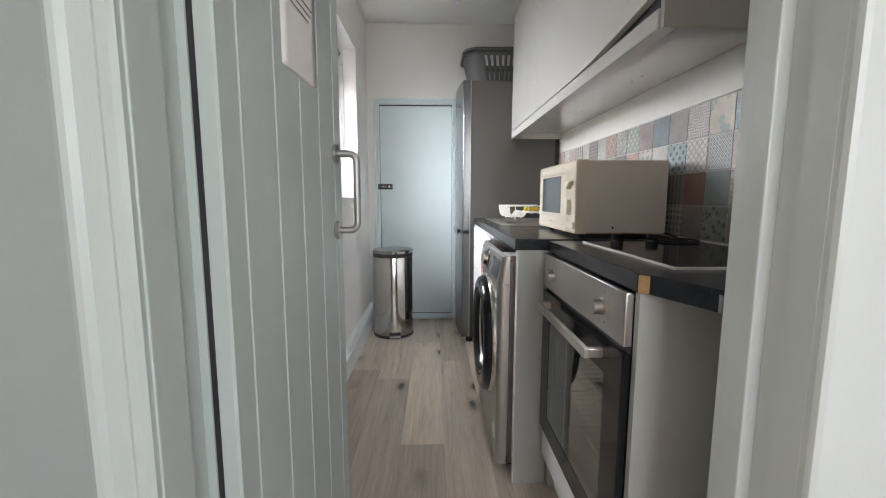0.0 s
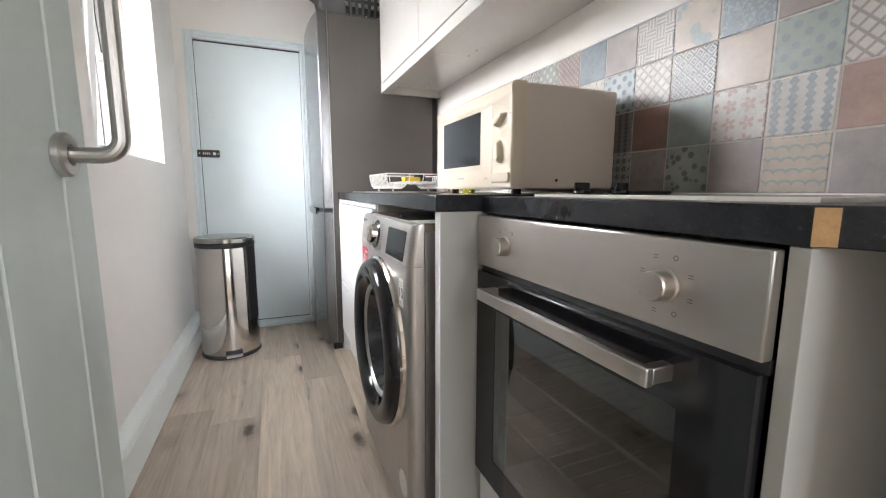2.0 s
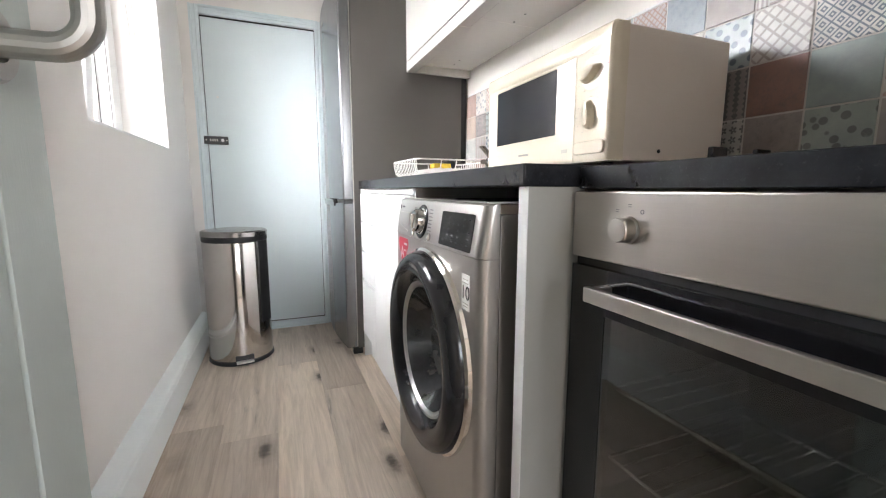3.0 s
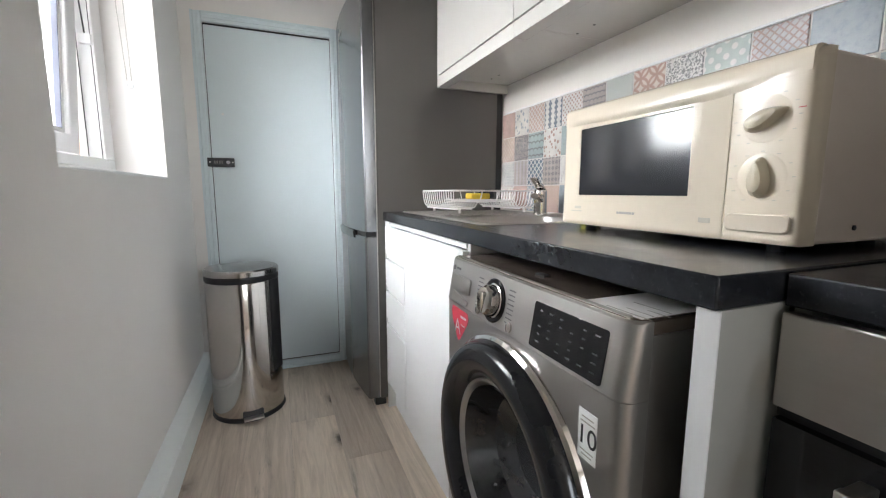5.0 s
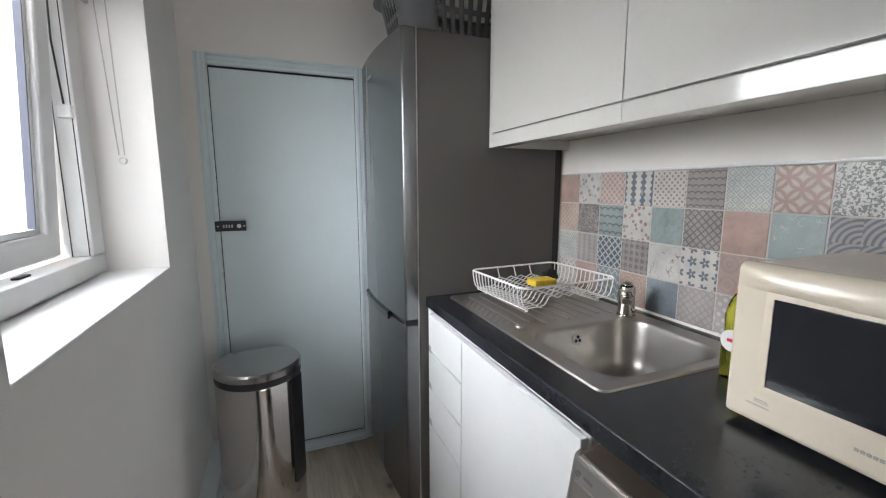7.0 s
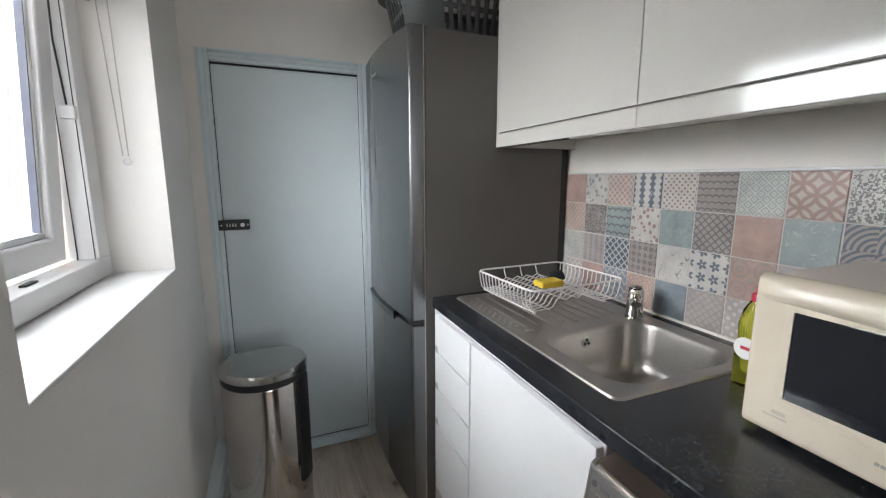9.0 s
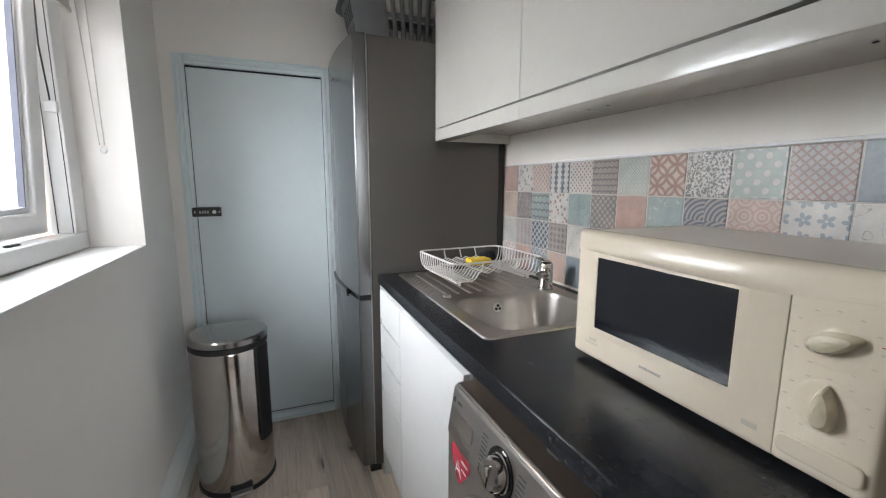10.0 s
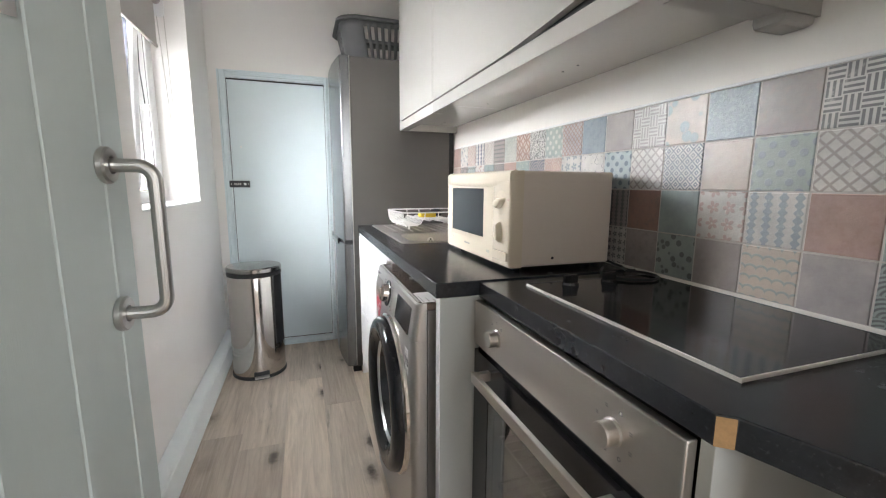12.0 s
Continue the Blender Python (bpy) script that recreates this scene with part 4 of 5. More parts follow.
for y, z in ((2.088, 0.752), (1.962, 0.752)):
    part("button", turned([(0.0095, 0), (0.0095, 0.004), (0.006, 0.005)], (on_panel(y, z, -0.001), y, z), (-1, 0, 0.16), 18), CHROME, panel)
# Bright plate paints the highlight in the dispenser's grip recess.
part("grip_highlight", loft([[(on_panel(c, e, o), c, e) for c, e in ((2.226, 0.744), (2.142, 0.744), (2.140, 0.753), (2.175, 0.757), (2.226, 0.768))] for o in (-0.001, 0.0014)]), STEEL, panel, "bright plate for the highlight in the dispenser recess")
part("drawer_front", loft([[(on_panel(c, e, o), c, e) for c, e in rounded(2.19, 0.785, 0.105, 0.036, 0.006, 3)] for o in (-0.002, 0.0016)]), STEEL, panel)
part("emblem", turned([(0.006, 0), (0.006, 0.0012)], (on_panel(2.235, 0.817), 2.235, 0.817), (-1, 0, 0.16), 16), PRINT, panel)
part("emblem", box(on_panel(0, 0.82) - 0.0005, on_panel(0, 0.82) + 0.002, 2.20, 2.222, 0.8135, 0.820), PRINT, panel)
# porthole
pdoor = part("porthole_door", turned([(0.245, 0.0), (0.2468, 0.010), (0.2465, 0.022), (0.243, 0.035), (0.236, 0.044), (0.226, 0.049), (0.214, 0.051), (0.203, 0.050), (0.193, 0.046), (0.184, 0.039), (0.176, 0.030), (0.170, 0.018)], PC, (-1, 0, 0), 72, caps=False), RING, wm, "gloss black porthole ring", smooth=60)
part("trim_ring", turned([(0.253, 0.0), (0.2565, 0.006), (0.254, 0.014), (0.2475, 0.019)], PC, (-1, 0, 0), 72, caps=False), CHROME, pdoor)
part("inner_ring", turned([(0.1705, 0.020), (0.1695, 0.025), (0.164, 0.024), (0.154, 0.010)], PC, (-1, 0, 0), 64, caps=False), STEEL_V, pdoor)
part("porthole_glass", turned([(0.155, 0.018), (0.15, 0.004), (0.125, -0.045), (0.08, -0.07), (0.004, -0.075), (0.004, -0.081), (0.082, -0.076), (0.13, -0.05), (0.1555, -0.001), (0.1558, 0.014)], PC, (-1, 0, 0), 48, caps=False), BOWL, pdoor, "dark glass bowl")
part("drum", turned([(0.172, 0.0), (0.168, -0.03), (0.165, -0.086), (0.02, -0.09)], PC, (-1, 0, 0), 40, caps=False), DRUM, wm)
# stickers
sticker = part("energy_sticker", loft([[(WX - o, y, z) for y, z in ((2.222, 0.728), (2.140, 0.727), (2.134, 0.716), (2.140, 0.702), (2.180, 0.655), (2.188, 0.650), (2.197, 0.656), (2.224, 0.700), (2.228, 0.716))] for o in (-0.001, 0.0008)]), RED, wm, "red shield-shaped energy sticker")
FACE = Matrix(((0, 0, -1, 0), (-1, 0, 0, 0), (0, 1, 0, 0), (0, 0, 0, 1)))
written("A", 0.05, Matrix.Translation((WX - 0.0012, 2.192, 0.683)) @ FACE, WHITE_LABEL, sticker)
for k in range(3):
    part("mark", box(WX - 0.0012, WX - 0.0007, 2.170 - k * 0.008, 2.175 - k * 0.008, 0.690, 0.694), WHITE_LABEL, sticker)
part("line", box(WX - 0.0012, WX - 0.0007, 2.146, 2.176, 0.708, 0.714), WHITE_LABEL, sticker)
ten = part("warranty_sticker", box(WX - 0.0008, WX + 0.001, 1.730, 1.766, 0.628, 0.700), WHITE_LABEL, wm, "white sticker with the number ten")
written("10", 0.040, Matrix.Translation((WX - 0.0011, 1.748, 0.662)) @ FACE, BLACK, ten)
for z, w2 in ((0.690, 0.024), (0.683, 0.028), (0.641, 0.026), (0.635, 0.02)):
    part("line", box(WX - 0.0011, WX - 0.0007, 1.748 - w2 / 2, 1.748 + w2 / 2, z - 0.001, z + 0.001), FAINT, ten)
part("filter_sticker", turned([(0.034, 0.0), (0.034, 0.001), (0.002, 0.0011)], (WX, 1.752, 0.135), (-1, 0, 0), 32), WHITE_LABEL, wm, "round white sticker")
for y in (WY0 + 0.06, WY1 - 0.06):
    for x in (0.56, 1.02):
        part("foot", turned([(0.022, 0.0), (0.022, 0.012), (0.015, 0.022)], (x, y, 0.0), (0, 0, 1), 16), RUBBER, wm)
leafy = thing("instruction_sheet", (0.55, 1.73, 0.8405), "printed white paper sheet on the washing machine lid", "paper")
part("sheet", box(0.520, 0.66, 1.700, 1.80, 0.8407, 0.8415), PAPER, leafy)
for k in range(4):
    part("print_line", box(0.524 + 0.016 * k, 0.5265 + 0.016 * k, 1.69 + 0.012 * (k % 2), 1.765 - 0.02 * (k % 3), 0.8415, 0.8418), FAINT, leafy)
solid("felt_strip", box(0.556, 0.57, 1.955, 1.985, 0.8407, 0.845, 0.001), BLACK, "small black clip on the washing machine lid", "clip")

# ---- microwave ----
MX, MY0, MY1, MZ0, MZ1 = 0.752, 1.668, 2.165, 0.924, 1.186
mw = thing("microwave", (0.91, 1.917, TOP), "old cream microwave oven with two leaf-shaped knobs", "microwave")
part("casing", box(MX + 0.03, 1.082, MY0 + 0.003, MY1 - 0.003, MZ0, MZ1 - 0.001, 0.006), CREAM_SIDE, mw)
front = bmesh.new()
prof = [(MX + 0.034, MZ0), (MX + 0.004, MZ0), (MX, MZ0 + 0.005), (MX - 0.0001, MZ0 + 0.010), (MX - 0.0009, MZ1 - 0.036), (MX - 0.001, MZ1 - 0.031), (MX + 0.0012, MZ1 - 0.015), (MX + 0.0065, MZ1 - 0.0055), (MX + 0.016, MZ1 - 0.001), (MX + 0.034, MZ1)]
loft([[(x + q, y, z) for x, z in prof] for q, y in ((0.006, MY0), (0.0015, MY0 + 0.003), (0, MY0 + 0.008), (0, MY0 + 0.012), (0, 1.7665), (0.0008, 1.7695))], bm=front)
fascia2 = part("control_front", front, CREAM, mw, smooth=50)
WIN = (1.832, 2.104, 0.991, 1.136)
mdoor = part("door", loft([[(x + q, y, z) for x, z in prof] for q, y in ((0.0008, 1.7712), (0, 1.7745), (0, MY1 - 0.012), (0, MY1 - 0.008), (0.0015, MY1 - 0.003), (0.006, MY1))]), CREAM, mw, "cream microwave door", smooth=50)
brow = []
for k in range(25):
    f = k / 24
    y = MY0 + 0.004 + (MY1 - MY0 - 0.008) * f
    low = MZ1 - 0.040 - 0.006 * math.sin(math.pi * min(1.0, 1.15 * f)) + 0.008 * max(0.0, (0.25 - f) / 0.25)
    rise = min(1.0, 9 * (1 - f)) * min(1.0, max(0.0, (f - 0.03) / 0.42))
    out = 0.0072 * rise * rise * (3 - 2 * rise) + 0.0009
    brow.append([(MX + 0.004, y, low), (MX - 0.0012, y, low), (MX - 0.45 * out, y, low + 0.002), (MX - out, y, low + 0.008), (MX - out, y, low + 0.3 * (MZ1 - low)), (MX - 0.75 * out, y, MZ1 - 0.010),
                 (MX + 0.002 - 0.2 * out, y, MZ1 - 0.004), (MX + 0.010, y, MZ1 + 0.0008), (MX + 0.022, y, MZ1 + 0.0012), (MX + 0.022, y, MZ1 - 0.006)])
part("brow", loft(brow), CREAM, mw, "moulded cream brow over door and controls", smooth=50)
part("window", box(MX - 0.0022, MX + 0.002, WIN[0], WIN[1], WIN[2], WIN[3], 0.0008), MW_GLASS, mdoor, "dark mesh-backed glass")
part("window_surround", loft([[(MX - o, y, z) for y, z in ((WIN[0] - e, WIN[2] - e), (WIN[1] + e, WIN[2] - e), (WIN[1] + e, WIN[3] + e), (WIN[0] - e, WIN[3] + e))] for o, e in ((-0.001, 0.016), (0.0004, 0.0150), (0.0012, 0.0110), (0.0030, 0.0030), (0.0030, 0.0005), (0.001, 0.0))], False, False), CREAM, mdoor)
for k in range(7):
    part("emblem", box(MX - 0.0013, MX + 0.001, 1.944 + k * 0.0066, 1.949 + k * 0.0066, 0.9535, 0.958), FAINT, mdoor)
part("mark", box(MX - 0.001, MX + 0.001, 2.095, 2.13, 0.9535, 0.956), FAINT_CREAM, mdoor)
part("mark", box(MX - 0.001, MX + 0.001, 2.098, 2.118, 0.960, 0.966), FAINT_CREAM, mdoor)
part("mark", box(MX - 0.001, MX + 0.001, 1.79, 1.81, 0.948, 0.956), FAINT_CREAM, mdoor)
for zc, turn in ((1.100, 22.0), (1.018, 90.0)):
    well = part("dial_well", turned([(0.034, 0.0), (0.0325, 0.0004), (0.030, 0.0007), (0.020, 0.0006), (0.012, 0.0006), (0.011, 0.0016)], (MX - 0.0005, 1.721, zc), (-1, 0, 0), 40), CREAM, fascia2, smooth=70)
    leafk = []
    for s, o in ((1.0, 0.0), (0.95, 0.008), (0.72, 0.0155), (0.25, 0.018)):
        ring = []
        for i in range(20):
            a = 2 * math.pi * i / 20
            u, v = 0.029 * math.cos(a), 0.0125 * math.sin(a) * (1 - 0.35 * math.cos(a))
            c, e = math.cos(radians(turn)), math.sin(radians(turn))
            ring.append((MX - 0.001 - o, 1.721 - s * (u * c - v * e), zc + s * (u * e + v * c)))
        leafk.append(ring)
    part("knob", loft(leafk), CREAM_DARK, well, "worn leaf-shaped knob")
    for j in range(11):
        a = radians(-60 + 30 * j)
        y, z = 1.721 - 0.042 * math.cos(a), zc + 0.037 * math.sin(a)
        part("mark", box(MX - 0.0014, MX + 0.0005, y - 0.0022, y + 0.0022, z - 0.0006, z + 0.0006), FAINT_CREAM, fascia2)
part("mark", box(MX - 0.0014, MX + 0.0005, 1.674, 1.682, 1.1078, 1.1088), RED, fascia2)
part("door_button", loft([[(MX - o, y, z) for y, z in rounded(1.7205, 0.953, 0.088 - e, 0.026 - e, 0.008, 4)] for o, e in ((-0.001, 0), (0.004, 0), (0.0055, 0.003))]), CREAM, fascia2)
for y in (MY0 + 0.05, MY1 - 0.05):
    for x in (0.80, 1.04):
        part("foot", turned([(0.012, 0), (0.012, 0.015)], (x, y, TOP), (0, 0, 1), 14), RUBBER, mw)
part("screw", turned([(0.004, 0), (0.004, 0.002), (0.001, 0.0025)], (0.89, MY0 + 0.003, MZ0 + 0.022), (0, -1, 0), 10), BLACK, mw)
cable = thing("power_cable", (1.06, 1.55, TOP), "black power cable looped behind the hob", "cable")
pts = [(1.08, 1.70, TOP + 0.02), (1.10, 1.63, TOP + 0.006)] + arc((1.05, 1.53, TOP + 0.0055), (1, 0, 0), (0, 1, 0), 0.055, 70, -90, 10) + [(1.0, 1.49, TOP + 0.006), (0.965, 1.53, TOP + 0.006), (0.99, 1.59, TOP + 0.006), (1.04, 1.64, TOP + 0.006)]
part("cord", tube(pts, 0.0035, 8), BLACK, cable)

# ---- fridge freezer ----
FY0, FY1, FX = 3.132, 3.722, 0.452
fridge = thing("fridge_freezer", (0.8, 3.42, 0), "tall silver fridge freezer with dark grey sides", "fridge")
part("body", box(FX + 0.058, 1.098, FY0, FY1, 0.035, 1.846, 0.006), FRIDGE_SIDE, fridge)


def fridge_door(z0, z1):
    def ring(z, inset):
        r, y0, y1 = 0.009, FY0 + 0.001, FY1 - 0.001
        pts = [(FX + 0.053, y0 + inset, z)]
        for i in range(7):
            a = radians(15 * i)
            pts.append((FX + 0.002 + r * (1 - math.sin(a)) + inset, y0 + inset + r * (1 - math.cos(a)), z))
        for i in range(1, 13):
            f = i / 12
            bow = 0.020 * (1 - (2 * f - 1) ** 2) + 0.018 * f
            pts.append((FX + 0.002 - bow + inset, y0 + r + (y1 - y0 - r) * f, z))
        return pts + [(FX + 0.053, y1 - inset, z)]
    return loft([ring(z0, 0.004), ring(z0 + 0.004, 0), ring(z1 - 0.004, 0), ring(z1, 0.004)])


d1 = part("fridge_door", fridge_door(0.818, 1.848), FRIDGE_DOOR, fridge)
d2 = part("freezer_door", fridge_door(0.04, 0.80), FRIDGE_DOOR, fridge)
part("door_seal", box(FX + 0.05, FX + 0.06, FY0 + 0.006, FY1 - 0.006, 0.05, 1.84), RUBBER, fridge)
part("handle_recess", box(FX + 0.006, FX + 0.05, FY0 + 0.01, FY1 - 0.01, 0.801, 0.8175), BLACK, fridge)
# Raised black block stands in for the door's dark grip recess.
part("grip_recess_block", loft([[(FX + c - 0.006, y, 0.782), (FX + c - 0.010, y, 0.812), (FX + c + 0.012, y, 0.826), (FX + c + 0.012, y, 0.792)] for y, c in ((FY0 + 0.16, -0.016), (FY0 + 0.30, -0.027), (FY0 + 0.42, -0.030), (FY1 - 0.03, -0.021))]), BLACK_GLOSS, d1)
part("edge_strip", box(FX + 0.0535, FX + 0.0575, FY0 - 0.0005, FY0 + 0.004, 0.045, 1.846), STEEL, fridge)
part("emblem", box(FX - 0.0325, FX - 0.02, 3.47, 3.53, 1.755, 1.764), SATIN, d1)
part("hinge_cap", box(FX + 0.0, FX + 0.06, FY1 - 0.06, FY1 - 0.005, 1.8485, 1.862, 0.003), BLACK, fridge)
for y in (FY0 + 0.03, FY1 - 0.05):
    part("foot", box(FX + 0.035, FX + 0.085, y - 0.02, y + 0.02, 0.0, 0.038, 0.003), BLACK, fridge)
    part("foot", box(1.02, 1.06, y - 0.02, y + 0.02, 0.0, 0.036, 0.003), BLACK, fridge)
# Black block paints the dark of the gap behind the fridge.
part("rear_gap_shade", box(1.099, 1.128, FY0 + 0.004, FY1 - 0.004, 0.3, 1.84), BLACK, fridge)

# ---- laundry basket on the fridge ----
BX, BY, BZ = 0.775, 3.41, 1.848
basket = thing("laundry_basket", (BX, BY, BZ), "grey plastic laundry basket with slotted sides, on top of the fridge", "laundry basket")
n = 10
levels = [(0.0, 0.50, 0.33), (0.03, 0.515, 0.342), (0.105, 0.545, 0.362), (0.122, 0.552, 0.367), (0.19, 0.58, 0.388), (0.222, 0.592, 0.398)]
loops = [at_z(rounded(BX, BY, a, c, 0.10, n), BZ + z) for z, a, c in levels]
count = len(loops[0])
# the straight sides carry two rows of slots between plain rounded corners
def dense(loop):
    out, slotted = [], []
    for i, p in enumerate(loop):
        q = loop[(i + 1) % count]
        gap = (Vector(q) - Vector(p)).length
        m = 19 if gap > 0.2 else (11 if gap > 0.1 else 1)
        out += [tuple(Vector(p).lerp(Vector(q), k / m)) for k in range(m)]
        slotted += [m > 1 and k % 2 == 1 for k in range(m)]
    return out, slotted


slots = dense(loops[0])[1]
loops = [dense(lp)[0] for lp in loops]
bm = loft(loops, True, False)
bm.faces.ensure_lookup_table()
N = len(loops[0])
gone = [bm.faces[lvl * N + i] for lvl in (1, 3) for i in range(N) if slots[i]]
bmesh.ops.delete(bm, geom=gone, context="FACES")
tub = part("tub", bm, GREY_PLASTIC, basket)
tub.modifiers.new("thickness", "SOLIDIFY").thickness = 0.004
part("rim", loft([at_z(rounded(BX, BY, a, c, 0.105, n), BZ + z) for z, a, c in ((0.219, 0.594, 0.400), (0.214, 0.632, 0.438), (0.218, 0.640, 0.446), (0.234, 0.632, 0.438), (0.241, 0.606, 0.412), (0.234, 0.590, 0.396))], False, False), GREY_PLASTIC, basket, smooth=60)

# ---- pedal bin ----
CX, CY, R = -0.062, 3.352, 0.150
pbin = thing("pedal_bin", (CX, CY, 0), "polished steel pedal bin with a black rear strip", "bin")


def bin_loop(r, z, flat=0.118):
    out = []
    for i in range(48):
        a = 2 * math.pi * i / 48
        x, y = r * math.cos(a), r * math.sin(a)
        out.append((CX + x, CY + min(y, flat), z))
    return out


part("body", loft([bin_loop(R - 0.003, 0.016), bin_loop(R, 0.022), bin_loop(R, 0.606), bin_loop(R - 0.002, 0.612)]), BIN_STEEL, pbin)
part("base_ring", loft([bin_loop(R + 0.002, 0.0), bin_loop(R + 0.005, 0.004), bin_loop(R + 0.003, 0.018), bin_loop(R - 0.004, 0.02)]), BLACK, pbin)
part("collar", loft([bin_loop(R - 0.004, 0.61), bin_loop(R + 0.001, 0.616), bin_loop(R + 0.001, 0.634), bin_loop(R - 0.004, 0.638)]), BLACK, pbin)
part("lid", loft([bin_loop(R - 0.002, 0.637), bin_loop(R + 0.003, 0.640), bin_loop(R + 0.003, 0.660), bin_loop(R - 0.004, 0.667), bin_loop(R * 0.6, 0.673), bin_loop(0.01, 0.675)]), BIN_LID, pbin)
strip = bmesh.new()
pts_in, pts_out = [], []
for i in range(7):
    a = radians(-52 + 4.6 * i)
    pts_in.append((math.cos(a) * (R - 0.002), math.sin(a) * (R - 0.002)))
    pts_out.append((math.cos(a) * (R + 0.006), math.sin(a) * (R + 0.006)))
ring = pts_in + pts_out[::-1]
loft([[(CX + x, CY + y, z) for x, y in ring] for z in (0.20, 0.615)], bm=strip)
part("rear_strip", strip, BLACK, pbin)
pedal = part("pedal", box(CX - 0.038, CX + 0.042, CY - R - 0.03, CY - R + 0.004, 0.018, 0.026, 0.002), STEEL, pbin)
part("pedal_slot", box(CX - 0.04, CX + 0.044, CY - R - 0.003, CY - R + 0.012, 0.022, 0.05, 0.003), BLACK, pbin)
pbin.rotation_euler[2] = radians(8)

# ---- wall cabinets ----
CBX, CBZ, CTZ = 0.79, 1.508, 2.255


def wall_unit(y0, y1, tilt=0.0, label="white gloss wall cabinet with a flat handleless door"):
    u = thing("wall_cabinet", (0.97, (y0 + y1) / 2, 1.455), label, "cabinet", "wall units")
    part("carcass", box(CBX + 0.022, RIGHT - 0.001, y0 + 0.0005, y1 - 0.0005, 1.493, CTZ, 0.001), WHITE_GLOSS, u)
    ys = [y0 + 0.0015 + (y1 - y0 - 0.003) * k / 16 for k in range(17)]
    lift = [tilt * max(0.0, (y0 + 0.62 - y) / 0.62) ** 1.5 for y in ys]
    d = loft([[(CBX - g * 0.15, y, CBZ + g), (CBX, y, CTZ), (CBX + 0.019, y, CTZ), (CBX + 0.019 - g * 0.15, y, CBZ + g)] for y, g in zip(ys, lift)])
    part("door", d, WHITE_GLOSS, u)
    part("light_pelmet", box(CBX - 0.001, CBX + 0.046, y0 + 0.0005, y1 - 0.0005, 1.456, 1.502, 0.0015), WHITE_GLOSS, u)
    for hy in ([y1 - 0.08, y1 - 0.145] if y1 > 3 else [2.46, 2.385, 1.84, 1.765]):
        part("screw_hole", turned([(0.004, 0), (0.004, 0.0012), (0.001, 0.0012)], (1.01, hy, 1.4926), (0, 0, -1), 10), BLACK, u)
    return u


first = wall_unit(2.482, 3.108, 0.0)
part("end_panel", box(CBX, RIGHT - 0.001, 3.1085, 3.128, 1.456, CTZ, 0.001), WHITE_GLOSS, first)
last = wall_unit(1.25, 2.482, 0.036, "white gloss wall cabinet whose wide door hangs crooked")
part("end_panel", box(CBX + 0.004, RIGHT - 0.002, 1.232, 1.2495, 1.452, CTZ, 0.001), BULK, last, "end panel toned grey-beige for its shaded side")
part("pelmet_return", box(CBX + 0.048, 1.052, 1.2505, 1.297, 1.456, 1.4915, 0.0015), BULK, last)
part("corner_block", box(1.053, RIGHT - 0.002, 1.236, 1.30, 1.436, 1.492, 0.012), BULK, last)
# Black sheet paints the shade behind the crooked door's lifted edge.
part("gap_shade", box(CBX + 0.0195, CBX + 0.0215, 1.26, 1.90, 1.503, 1.60), BLACK, last)

# ---- splashback tiles ----
TAUPE, BLUEG, TERRA, TEAL, WHITE, NAVY, SAND, DARK, GREEN, LILAC, RUST, SKY = (
    (0.36, 0.315, 0.295), (0.28, 0.325, 0.365), (0.47, 0.325, 0.28), (0.31, 0.365, 0.36), (0.62, 0.595, 0.565), (0.10, 0.135, 0.185),
    (0.55, 0.47, 0.40), (0.15, 0.15, 0.155), (0.37, 0.415, 0.39), (0.44, 0.40, 0.395), (0.34, 0.20, 0.165), (0.40, 0.45, 0.47))


